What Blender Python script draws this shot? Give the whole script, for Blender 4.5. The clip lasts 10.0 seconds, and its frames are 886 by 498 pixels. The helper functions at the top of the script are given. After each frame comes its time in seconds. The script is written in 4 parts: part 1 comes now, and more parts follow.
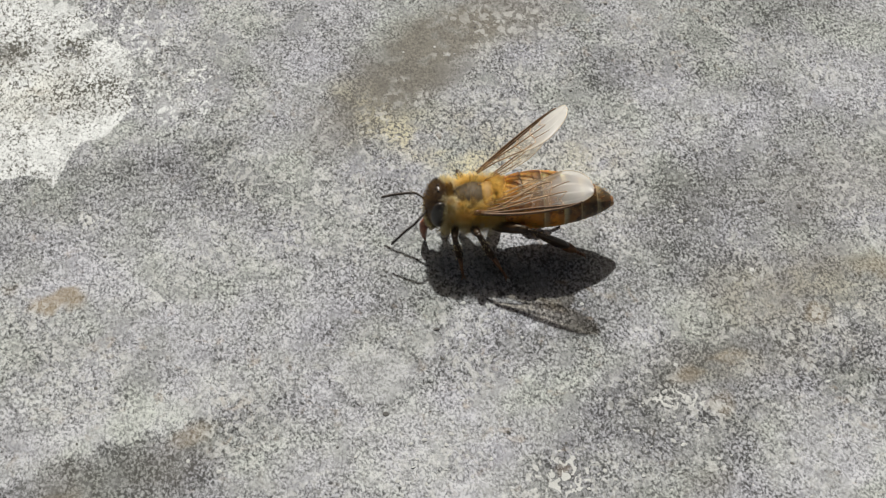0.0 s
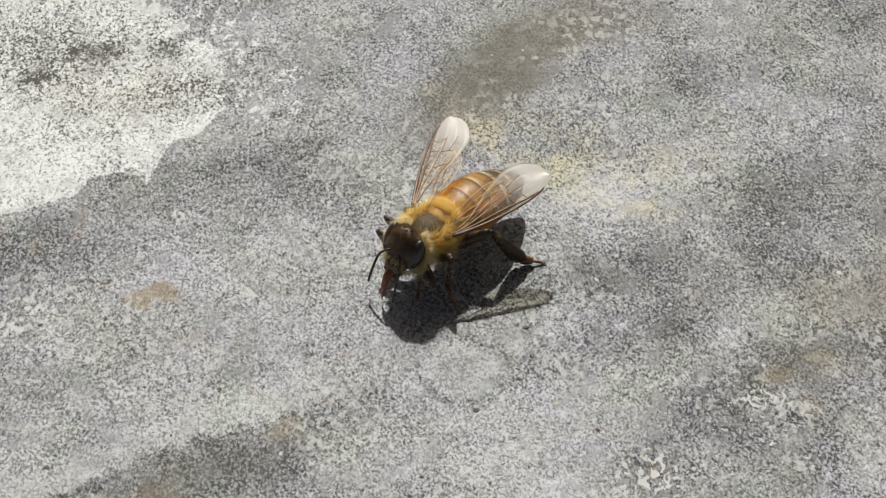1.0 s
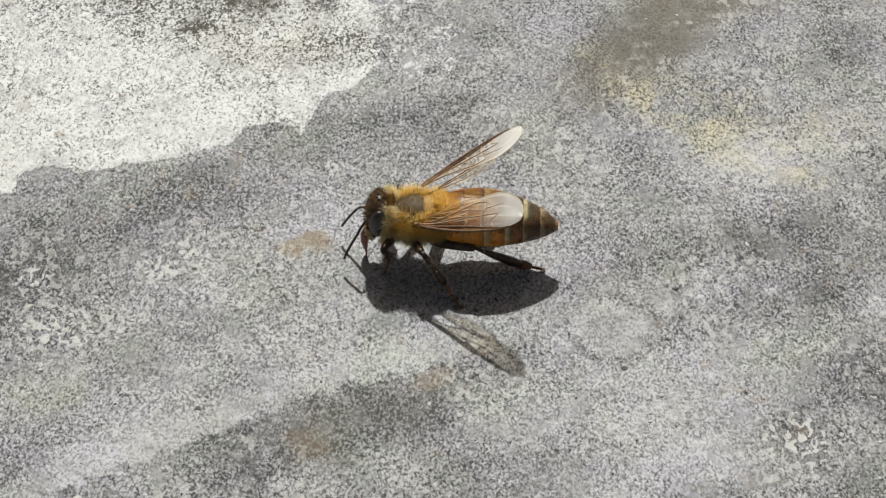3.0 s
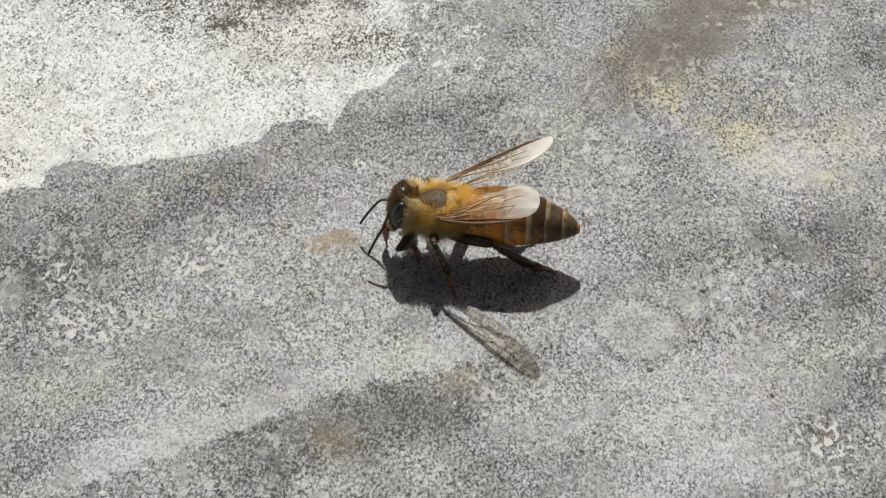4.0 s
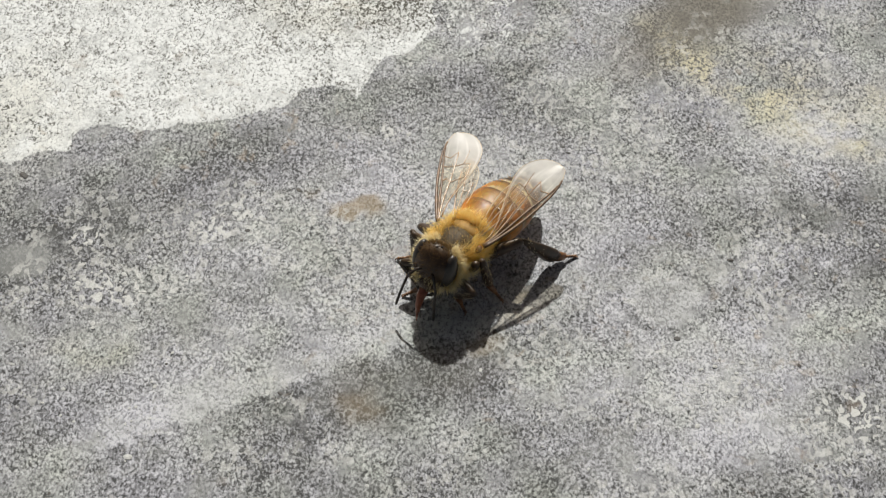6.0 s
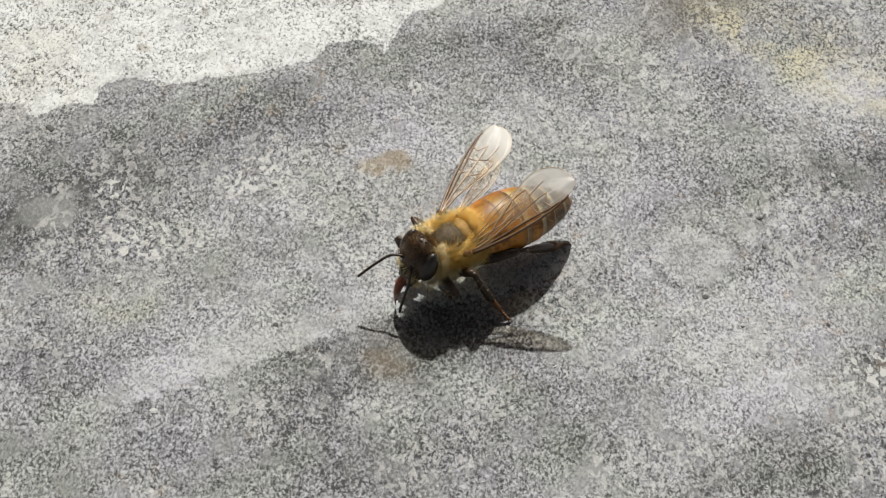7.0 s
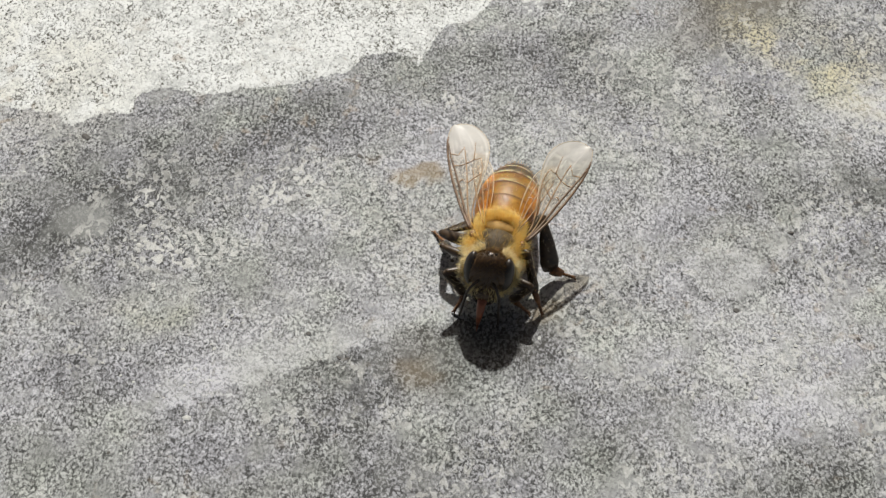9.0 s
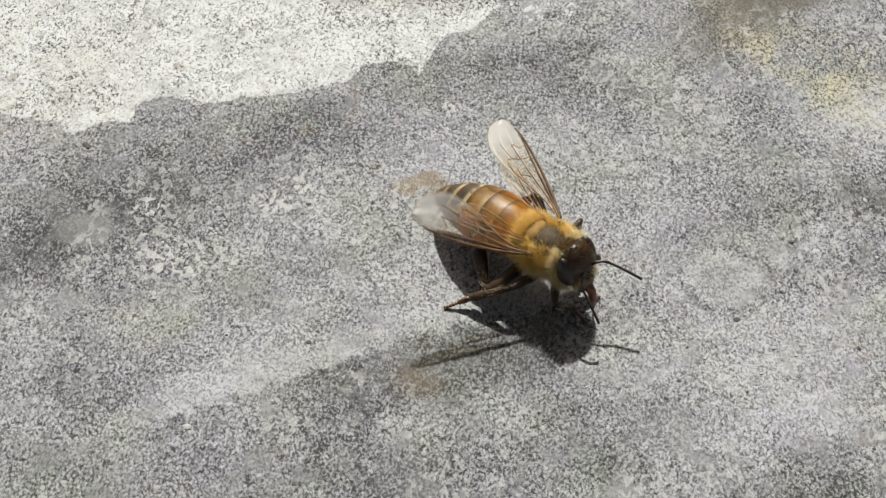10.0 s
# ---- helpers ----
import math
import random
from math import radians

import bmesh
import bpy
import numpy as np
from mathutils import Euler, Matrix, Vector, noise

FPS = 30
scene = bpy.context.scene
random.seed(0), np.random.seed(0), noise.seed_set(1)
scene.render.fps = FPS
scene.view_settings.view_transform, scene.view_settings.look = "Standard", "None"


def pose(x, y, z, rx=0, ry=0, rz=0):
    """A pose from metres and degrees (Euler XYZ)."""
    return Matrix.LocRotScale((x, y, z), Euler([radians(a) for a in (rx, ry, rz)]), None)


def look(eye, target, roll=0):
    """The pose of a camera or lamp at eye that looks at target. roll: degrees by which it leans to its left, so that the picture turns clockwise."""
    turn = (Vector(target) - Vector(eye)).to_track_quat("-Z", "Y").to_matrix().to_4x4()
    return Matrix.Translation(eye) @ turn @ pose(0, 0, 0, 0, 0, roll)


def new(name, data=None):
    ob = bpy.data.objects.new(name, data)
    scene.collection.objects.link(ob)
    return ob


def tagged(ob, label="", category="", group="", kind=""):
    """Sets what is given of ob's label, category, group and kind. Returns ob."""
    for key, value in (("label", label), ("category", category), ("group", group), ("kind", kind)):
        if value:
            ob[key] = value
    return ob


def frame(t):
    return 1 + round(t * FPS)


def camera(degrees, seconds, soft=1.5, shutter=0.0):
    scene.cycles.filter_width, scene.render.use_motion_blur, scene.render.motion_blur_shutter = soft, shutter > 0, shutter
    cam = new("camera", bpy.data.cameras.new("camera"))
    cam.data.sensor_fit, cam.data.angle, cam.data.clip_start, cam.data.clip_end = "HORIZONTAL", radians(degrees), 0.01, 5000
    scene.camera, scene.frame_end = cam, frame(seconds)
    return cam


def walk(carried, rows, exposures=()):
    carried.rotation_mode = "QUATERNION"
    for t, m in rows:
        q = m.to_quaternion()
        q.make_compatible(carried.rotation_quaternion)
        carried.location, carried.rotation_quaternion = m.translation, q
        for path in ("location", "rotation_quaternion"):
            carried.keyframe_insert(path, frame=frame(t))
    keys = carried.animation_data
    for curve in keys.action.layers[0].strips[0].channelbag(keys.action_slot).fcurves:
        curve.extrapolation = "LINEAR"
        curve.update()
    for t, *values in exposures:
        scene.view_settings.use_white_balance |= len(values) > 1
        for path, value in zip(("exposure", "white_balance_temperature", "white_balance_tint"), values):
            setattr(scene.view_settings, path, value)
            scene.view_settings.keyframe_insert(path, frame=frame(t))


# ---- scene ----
cam = camera(22.0, 10.0, soft=1.2, shutter=0.22)
PATH = [
    (0.0, (0.005976, -0.101560, 0.114076), (0.018728, 0.003938, 0.0), 3.12),
    (0.3, (0.006017, -0.101659, 0.114166), (0.018157, 0.004478, 0.0), 2.96),
    (0.5, (0.006045, -0.101725, 0.114226), (0.017517, 0.004943, 0.0), 2.84),
    (0.7, (0.004915, -0.102437, 0.114083), (0.015775, 0.004876, 0.0), 2.67),
    (1.0, (0.003220, -0.103504, 0.113868), (0.012593, 0.004103, 0.0), 2.38),
    (1.2, (0.003108, -0.103452, 0.113812), (0.011857, 0.004101, 0.0), 2.32),
    (1.5, (0.002940, -0.103373, 0.113729), (0.011325, 0.003816, 0.0), 2.34),
    (1.8, (0.003040, -0.103269, 0.113658), (0.010921, 0.003523, 0.0), 2.38),
    (2.0, (0.003107, -0.103200, 0.113611), (0.010338, 0.003343, 0.0), 2.33),
    (2.2, (0.002560, -0.103416, 0.113387), (0.009538, 0.003152, 0.0), 2.45),
    (2.5, (0.001739, -0.103741, 0.113051), (0.006914, 0.002170, 0.0), 2.16),
    (2.8, (0.000801, -0.104708, 0.112976), (0.003948, 0.000870, 0.0), 1.74),
    (3.0, (0.000175, -0.105353, 0.112926), (0.002170, 0.000081, 0.0), 1.54),
    (3.2, (0.000152, -0.105329, 0.112907), (0.001592, 0.000050, 0.0), 1.55),
    (4.3, (0.000023, -0.105199, 0.112805), (0.000084, -0.000044, 0.0), 1.5),
    (4.5, (0.000000, -0.105175, 0.112786), (0.000000, 0.000000, 0.0), 1.57),
    (4.8, (0.000119, -0.105299, 0.112865), (-0.000111, 0.000066, 0.0), 1.54),
    (5.0, (0.000199, -0.105382, 0.112918), (-0.000121, -0.000042, 0.0), 1.49),
    (5.2, (0.000217, -0.105376, 0.112790), (-0.000213, -0.000256, 0.0), 1.46),
    (5.5, (0.000245, -0.105367, 0.112598), (-0.000428, -0.001037, 0.0), 1.51),
    (5.7, (0.000108, -0.105314, 0.112471), (-0.000815, -0.001774, 0.0), 1.43),
    (6.8, (-0.000646, -0.105020, 0.111774), (-0.002700, -0.006701, 0.0), 1.34),
    (7.0, (-0.000783, -0.104967, 0.111647), (-0.003060, -0.007094, 0.0), 1.31),
    (7.2, (-0.000967, -0.105136, 0.111641), (-0.003270, -0.007208, 0.0), 1.4),
    (7.5, (-0.001243, -0.105390, 0.111631), (-0.004029, -0.007534, 0.0), 1.3),
    (8.0, (-0.001437, -0.105563, 0.111662), (-0.004552, -0.007288, 0.0), 1.31),
    (8.3, (-0.001444, -0.105620, 0.111757), (-0.004997, -0.007085, 0.0), 1.18),
    (8.5, (-0.001448, -0.105658, 0.111820), (-0.005163, -0.006875, 0.0), 1.19),
    (8.8, (-0.001298, -0.105781, 0.111861), (-0.005174, -0.006443, 0.0), 1.16),
    (9.0, (-0.001198, -0.105863, 0.111888), (-0.005227, -0.006245, 0.0), 1.12),
    (9.5, (-0.001439, -0.105863, 0.111919), (-0.005299, -0.005889, 0.0), 1.25),
    (10.0, (-0.001219, -0.105936, 0.111897), (-0.005295, -0.005464, 0.0), 1.17),
]
walk(cam, [(t, look(eye, target, roll)) for t, eye, target, roll in PATH])

# ---- world, sun, exposure ----
SUN_ELEVATION, SUN_TURN = 53.0, -3.0
world = bpy.data.worlds.new("sky")
scene.world = world
world.use_nodes = True
wn = world.node_tree
sky = wn.nodes.new("ShaderNodeTexSky")
sky.sky_type = "NISHITA"
sky.sun_disc = False
sky.air_density, sky.dust_density, sky.ozone_density = 0.5, 6.0, 0.0
sky.sun_elevation, sky.sun_rotation = radians(SUN_ELEVATION), radians(SUN_TURN)
wn.nodes["Background"].inputs["Strength"].default_value = 0.048
haze = wn.nodes.new("ShaderNodeMix")  # a milky sky, less blue than clear air
haze.data_type, haze.blend_type = "RGBA", "MULTIPLY"
haze.inputs[0].default_value, haze.inputs[7].default_value = 1.0, (1.0, 0.97, 0.86, 1)
wn.links.new(sky.outputs["Color"], haze.inputs[6])
wn.links.new(haze.outputs[2], wn.nodes["Background"].inputs["Color"])
sun = new("sun", bpy.data.lights.new("sun", "SUN"))
sun.data.energy, sun.data.angle, sun.data.color = 5.0, radians(1.2), (1.0, 0.995, 0.955)
toward_sun = Vector((math.sin(radians(SUN_TURN)) * math.cos(radians(SUN_ELEVATION)), math.cos(radians(SUN_TURN)) * math.cos(radians(SUN_ELEVATION)), math.sin(radians(SUN_ELEVATION))))
sun.matrix_world = look((0, 0, 1), Vector((0, 0, 1)) - toward_sun)
scene.view_settings.exposure = 0.12

MM = 0.001


# ---- materials ----
class Nodes:
    """A small helper to wire one node material."""

    def __init__(self, name):
        self.material = bpy.data.materials.new(name)
        self.material.use_nodes = True
        self.tree = self.material.node_tree
        self.shader = self.tree.nodes["Principled BSDF"]
        self.coord = self.tree.nodes.new("ShaderNodeTexCoord").outputs["Object"]

    def plug(self, socket, value):
        if isinstance(value, bpy.types.NodeSocket):
            self.tree.links.new(value, socket)
        elif isinstance(value, (tuple, list)) and len(value) == 3 and socket.type == "RGBA":
            socket.default_value = (*value, 1)
        else:
            socket.default_value = value

    def set(self, **values):
        for key, value in values.items():
            self.plug(self.shader.inputs[key.replace("_", " ")], value)
        return self

    def noise(self, scale, detail=2.0, rough=0.5, warp=0.0, coord=None):
        n = self.tree.nodes.new("ShaderNodeTexNoise")
        self.plug(n.inputs["Vector"], coord or self.coord)
        for key, value in (("Scale", scale), ("Detail", detail), ("Roughness", rough), ("Distortion", warp)):
            n.inputs[key].default_value = value
        return n.outputs["Fac"]

    def stretch(self, x, y, z):
        n = self.tree.nodes.new("ShaderNodeMapping")
        self.plug(n.inputs["Vector"], self.coord)
        n.inputs["Scale"].default_value = (x, y, z)
        return n.outputs["Vector"]

    def ramp(self, value, *stops):
        n = self.tree.nodes.new("ShaderNodeValToRGB")
        self.plug(n.inputs["Fac"], value)
        while len(n.color_ramp.elements) < len(stops):
            n.color_ramp.elements.new(0.5)
        for element, (place, colour) in zip(n.color_ramp.elements, stops):
            element.position = place
            element.color = (*colour, 1) if isinstance(colour, (tuple, list)) else (colour, colour, colour, 1)
        return n.outputs["Color"]

    def math(self, kind, a, b=0.0, clamp=False):
        n = self.tree.nodes.new("ShaderNodeMath")
        n.operation, n.use_clamp = kind, clamp
        self.plug(n.inputs[0], a)
        self.plug(n.inputs[1], b)
        return n.outputs[0]

    def mix(self, factor, a, b, kind="MIX"):
        n = self.tree.nodes.new("ShaderNodeMix")
        n.data_type, n.blend_type = "RGBA", kind
        self.plug(n.inputs[0], factor)
        self.plug(n.inputs[6], a)
        self.plug(n.inputs[7], b)
        return n.outputs[2]

    def field(self, name):
        n = self.tree.nodes.new("ShaderNodeAttribute")
        n.attribute_name = name
        return n.outputs["Fac"]

    def bump(self, height, strength, distance):
        n = self.tree.nodes.new("ShaderNodeBump")
        self.plug(n.inputs["Height"], height)
        n.inputs["Strength"].default_value, n.inputs["Distance"].default_value = strength, distance
        self.plug(self.shader.inputs["Normal"], n.outputs["Normal"])
        return self

    def add(self, kind):
        return self.tree.nodes.new(kind)


def stone_material():
    """Grey stone: fine dark veinlets round pale islands of grain, with crusts and stains where the fields say."""
    m = Nodes("weathered_stone")
    long = m.stretch(1.0, 0.72, 1.0)
    worm = m.ramp(m.noise(5500, 0.7, 0.5, 0.5, long), (0.39, 0.0), (0.61, 1.0))
    vein = m.math("ABSOLUTE", m.math("SUBTRACT", m.noise(2300, 1.2, 0.55, 0.7, long), 0.5))
    speck = m.noise(6800, 0.6, 0.5, 0.6, long)
    blotch = m.noise(620, 4, 0.62, 0.5, long)
    cloud = m.noise(170, 4, 0.62)
    grit = m.ramp(m.noise(420, 4, 0.65, 0.6, long), (0.34, 0.30), (0.47, 0.92), (0.64, 1.10))
    fine = m.math("ADD", m.math("MULTIPLY", m.math("SUBTRACT", worm, 0.5), 0.46), m.math("MULTIPLY", m.math("SUBTRACT", speck, 0.5), 0.6))
    fine = m.math("ADD", fine, m.ramp(vein, (0.0, 0.0), (0.03, 0.22), (0.09, 0.40)))
    level = m.math("ADD", m.math("MULTIPLY", m.math("SUBTRACT", fine, 0.29), grit), 0.47)
    level = m.math("ADD", level, m.math("MULTIPLY", m.math("SUBTRACT", blotch, 0.5), 0.32))
    fleck = m.math("MULTIPLY", m.ramp(m.noise(1500, 2.5, 0.6, 0.6, long), (0.58, 0.0), (0.65, 1.0)), m.ramp(m.noise(140, 3, 0.6), (0.42, 0.25), (0.62, 1.0)))
    pit = m.math("MULTIPLY", m.ramp(m.noise(2100, 2, 0.55, 0.4, long), (0.30, 1.0), (0.36, 0.0)), m.ramp(m.noise(110, 3, 0.6, 0.3), (0.40, 0.2), (0.60, 1.0)))
    level = m.math("ADD", level, m.math("SUBTRACT", m.math("MULTIPLY", fleck, 0.30), m.math("MULTIPLY", pit, 0.30)))
    tone = m.math("ADD", m.field("tone"), m.math("MULTIPLY", m.math("SUBTRACT", cloud, 0.5), 0.80))
    level = m.math("ADD", level, m.math("MULTIPLY", tone, 0.74))
    hue = m.ramp(m.noise(135, 3, 0.6), (0.36, (0.985, 1.02, 0.955)), (0.50, (0.995, 1.0, 1.02)), (0.64, (0.99, 0.988, 1.055)))
    grey = m.ramp(level, (0.02, (0.030, 0.030, 0.029)), (0.27, (0.110, 0.110, 0.110)), (0.50, (0.202, 0.203, 0.205)), (0.95, (0.382, 0.384, 0.382)))
    grey = m.mix(1.0, grey, hue, "MULTIPLY")
    white = m.math("SUBTRACT", m.math("ADD", m.math("MULTIPLY", level, 1.08), 0.10), m.math("MULTIPLY", m.field("pepper"), 0.24))
    pale = m.ramp(white, (0.00, (0.045, 0.042, 0.032)), (0.20, (0.150, 0.148, 0.138)), (0.42, (0.345, 0.352, 0.346)), (0.80, (0.520, 0.530, 0.524)))
    islands = m.math("ADD", m.field("lichen"), m.math("MULTIPLY", m.math("SUBTRACT", m.noise(1700, 2.5, 0.6, 0.6, long), 0.5), 1.6))
    colour = m.mix(m.ramp(islands, (0.40, 0.0), (0.58, 1.0)), grey, pale)
    fox = m.math("MULTIPLY", m.ramp(m.noise(700, 3, 0.6, 0.5), (0.60, 0.0), (0.70, 0.55)), m.ramp(m.noise(60, 2, 0.5), (0.45, 0.0), (0.62, 1.0)))
    colour = m.mix(fox, colour, m.mix(level, (0.115, 0.086, 0.060), (0.275, 0.225, 0.170)))
    worn = m.mix(level, (0.070, 0.064, 0.053), (0.162, 0.150, 0.128))
    colour = m.mix(m.math("MULTIPLY", m.field("brown"), 0.95), colour, worn)
    gold = m.math("MULTIPLY", m.field("yellow"), m.ramp(level, (0.22, 0.10), (0.52, 0.95)))
    colour = m.mix(gold, colour, m.mix(level, (0.22, 0.200, 0.135), (0.45, 0.420, 0.295)))
    rust = m.mix(speck, (0.130, 0.097, 0.054), (0.245, 0.190, 0.118))
    colour = m.mix(m.math("MULTIPLY", m.field("ochre"), 0.72), colour, rust)
    colour = m.mix(m.math("MULTIPLY", m.field("flat"), 0.72), colour, m.mix(level, (0.160, 0.163, 0.158), (0.255, 0.260, 0.252)))
    colour = m.mix(m.math("MULTIPLY", m.field("crust"), m.ramp(m.noise(2000, 2, 0.5, 0.8, long), (0.52, 0.0), (0.58, 0.85))), colour, (0.43, 0.43, 0.41))
    m.set(Base_Color=colour, Roughness=m.ramp(level, (0.2, 0.62), (0.8, 0.85)), Specular_IOR_Level=0.12)
    return m.bump(level, 0.25, 0.0001).material


def plain_material(name, low, high, scale, rough=0.5, bump=0.2, spec=0.5):
    m = Nodes(name)
    n = m.noise(scale, 3, 0.6)
    m.set(Base_Color=m.ramp(n, (0.3, low), (0.7, high)), Roughness=rough, Specular_IOR_Level=spec)
    return m.bump(n, bump, 0.00005).material


def tergite_material():
    """Amber cuticle, paler at its base, with a dark band and a thin pale rim behind, brightened in colour for its
    sheen; the fields say how far back on the plate, how dark it is, where pale down lies and where the flank is.
    """
    m = Nodes("banded_cuticle")
    n = m.noise(1500, 3, 0.65)
    mottle = m.noise(520, 3, 0.62, 0.8)
    wander = m.math("ADD", m.field("back"), m.math("MULTIPLY", m.math("SUBTRACT", mottle, 0.5), 0.45))
    amber = m.mix(m.ramp(mottle, (0.36, 0.0), (0.64, 1.0)), (0.18, 0.068, 0.007), (0.48, 0.252, 0.025))
    amber = m.mix(m.ramp(wander, (0.12, 0.55), (0.45, 0.0)), amber, (0.46, 0.225, 0.028))
    # redder flanks, their colour lightened to stand in for light bounced off the stone
    amber = m.mix(m.math("MULTIPLY", m.field("flank"), 0.8), amber, m.mix(n, (0.50, 0.150, 0.016), (0.84, 0.36, 0.055)))
    amber = m.mix(m.math("MULTIPLY", m.field("flank"), m.ramp(m.noise(900, 3, 0.65, 0.6), (0.50, 0.0), (0.60, 0.75))), amber, (0.085, 0.028, 0.008))
    dusk = m.mix(n, (0.010, 0.008, 0.005), (0.095, 0.072, 0.042))
    tone = m.mix(m.math("MULTIPLY", m.field("dark"), m.ramp(mottle, (0.30, 0.80), (0.60, 1.0))), amber, dusk)
    band = m.ramp(wander, (0.60, 0.0), (0.80, 0.85), (0.90, 0.95), (0.97, 0.30))
    tone = m.mix(m.math("MULTIPLY", band, m.math("SUBTRACT", 1.0, m.math("MULTIPLY", m.field("flank"), 0.55))), tone, m.mix(n, (0.026, 0.012, 0.005), (0.120, 0.050, 0.018)))
    # pale hind margin, with the highlight along the plate's edge painted in
    tone = m.mix(m.math("MULTIPLY", m.ramp(m.field("back"), (0.87, 0.0), (0.94, 0.85)), m.math("SUBTRACT", 1.0, m.math("MULTIPLY", m.field("dark"), 0.30))), tone, (0.64, 0.50, 0.26))
    tone = m.mix(m.math("MULTIPLY", m.field("downy"), m.ramp(mottle, (0.42, 0.05), (0.60, 0.90))), tone, (0.56, 0.47, 0.28))
    m.set(Base_Color=tone, Roughness=m.ramp(n, (0.3, 0.36), (0.7, 0.52)), Specular_IOR_Level=0.3, Subsurface_Weight=0.45, Subsurface_Radius=(1.0, 0.36, 0.10), Subsurface_Scale=0.0007)
    return m.bump(n, 0.35, 0.00005).material


def thorax_material():
    """Dark bare back; elsewhere the tan undercoat."""
    m = Nodes("thorax_cuticle")
    n = m.noise(2400, 3, 0.6)
    back = m.ramp(n, (0.3, (0.038, 0.026, 0.013)), (0.7, (0.098, 0.070, 0.036)))
    down = m.ramp(n, (0.3, (0.86, 0.68, 0.34)), (0.7, (0.95, 0.86, 0.58)))
    m.set(Base_Color=m.mix(m.field("bare"), down, back), Roughness=0.60, Specular_IOR_Level=0.16)
    return m.bump(n, 0.3, 0.00004).material


def hair_material(name, low, high):
    m = Nodes(name)
    geo = m.add("ShaderNodeNewGeometry")
    m.set(Base_Color=m.ramp(geo.outputs["Random Per Island"], (0.0, low), (1.0, high)), Roughness=0.45, Specular_IOR_Level=0.4)
    lit = m.add("ShaderNodeBsdfTranslucent")
    m.plug(lit.inputs["Color"], m.ramp(geo.outputs["Random Per Island"], (0.0, low), (1.0, high)))
    both = m.add("ShaderNodeMixShader")
    both.inputs[0].default_value = 0.70
    m.plug(both.inputs[1], m.shader.outputs[0])
    m.plug(both.inputs[2], lit.outputs[0])
    m.plug(m.tree.nodes["Material Output"].inputs["Surface"], both.outputs[0])
    return m.material


def membrane_material():
    """Clear wing membrane, milky towards its outer edge, where sun glare is put into the colour."""
    m = Nodes("wing_membrane")
    # outer whitening: a milky tip plus the sun's glare, painted as opacity
    milk_glare = m.math("ADD", m.ramp(m.field("outer"), (0.25, 0.02), (0.58, 0.10), (0.85, 0.38), (1.0, 0.60)), m.math("MULTIPLY", m.math("SUBTRACT", m.noise(900, 2), 0.5), 0.1), True)
    # pale streaks along the wing, glints painted into the membrane
    milk_glare = m.math("ADD", milk_glare, m.math("MULTIPLY", m.field("glint_streak"), m.ramp(m.noise(500, 2), (0.38, 0.04), (0.62, 0.42))), True)
    clear = m.add("ShaderNodeBsdfTransparent")
    clear.inputs["Color"].default_value = (0.96, 0.90, 0.79, 1)
    veil = m.add("ShaderNodeBsdfTranslucent")
    veil.inputs["Color"].default_value = (1.0, 0.97, 0.93, 1)
    m.set(Base_Color=m.ramp(m.field("outer"), (0.35, (0.92, 0.76, 0.54)), (0.80, (0.98, 0.955, 0.91))), Roughness=0.45, Specular_IOR_Level=0.5)
    m.bump(m.noise(700, 2), 0.5, 0.0001)
    milky = m.add("ShaderNodeMixShader")
    milky.inputs[0].default_value = 0.38
    m.plug(milky.inputs[1], m.shader.outputs[0])
    m.plug(milky.inputs[2], veil.outputs[0])
    all_ = m.add("ShaderNodeMixShader")
    m.plug(all_.inputs[0], milk_glare)
    m.plug(all_.inputs[1], clear.outputs[0])
    m.plug(all_.inputs[2], milky.outputs[0])
    m.plug(m.tree.nodes["Material Output"].inputs["Surface"], all_.outputs[0])
    return m.material


STONE = stone_material()
DARK = plain_material("dark_cuticle", (0.012, 0.009, 0.007), (0.045, 0.030, 0.020), 1500, 0.42)
LEG = plain_material("leg_cuticle", (0.014, 0.008, 0.004), (0.062, 0.036, 0.017), 1500, 0.42, 0.2, 0.4)
TARSUS = plain_material("tarsus_cuticle", (0.055, 0.026, 0.012), (0.24, 0.105, 0.036), 1800, 0.4)
TONGUE = plain_material("tongue_cuticle", (0.12, 0.034, 0.013), (0.32, 0.10, 0.045), 1800, 0.35)
EYE = plain_material("compound_eye", (0.010, 0.007, 0.005), (0.030, 0.021, 0.015), 6000, 0.40, 0.1, 0.6)
RIM = plain_material("wing_rim", (0.50, 0.38, 0.24), (0.72, 0.60, 0.44), 1500, 0.45)
VEIN = plain_material("wing_vein", (0.20, 0.112, 0.052), (0.42, 0.270, 0.150), 1500, 0.30, 0.2, 0.8)
COSTA = plain_material("wing_front_vein", (0.060, 0.032, 0.015), (0.19, 0.105, 0.050), 1500, 0.45)
HEAD = plain_material("head_cuticle", (0.034, 0.020, 0.010), (0.120, 0.072, 0.036), 1500, 0.42)
DISC = thorax_material()
TERGITE = tergite_material()
MEMBRANE = membrane_material()
TAN_HAIR = hair_material("tan_hair", (0.92, 0.64, 0.15), (0.98, 0.84, 0.39))
GREY_HAIR = hair_material("brown_hair", (0.24, 0.14, 0.050), (0.60, 0.42, 0.17))
FLANK_HAIR = hair_material("flank_hair", (0.93, 0.67, 0.20), (0.98, 0.89, 0.52))
CROWN_HAIR = hair_material("crown_hair", (0.10, 0.058, 0.024), (0.36, 0.23, 0.095))
CREAM_HAIR = hair_material("cream_hair", (0.96, 0.87, 0.58), (0.99, 0.96, 0.84))
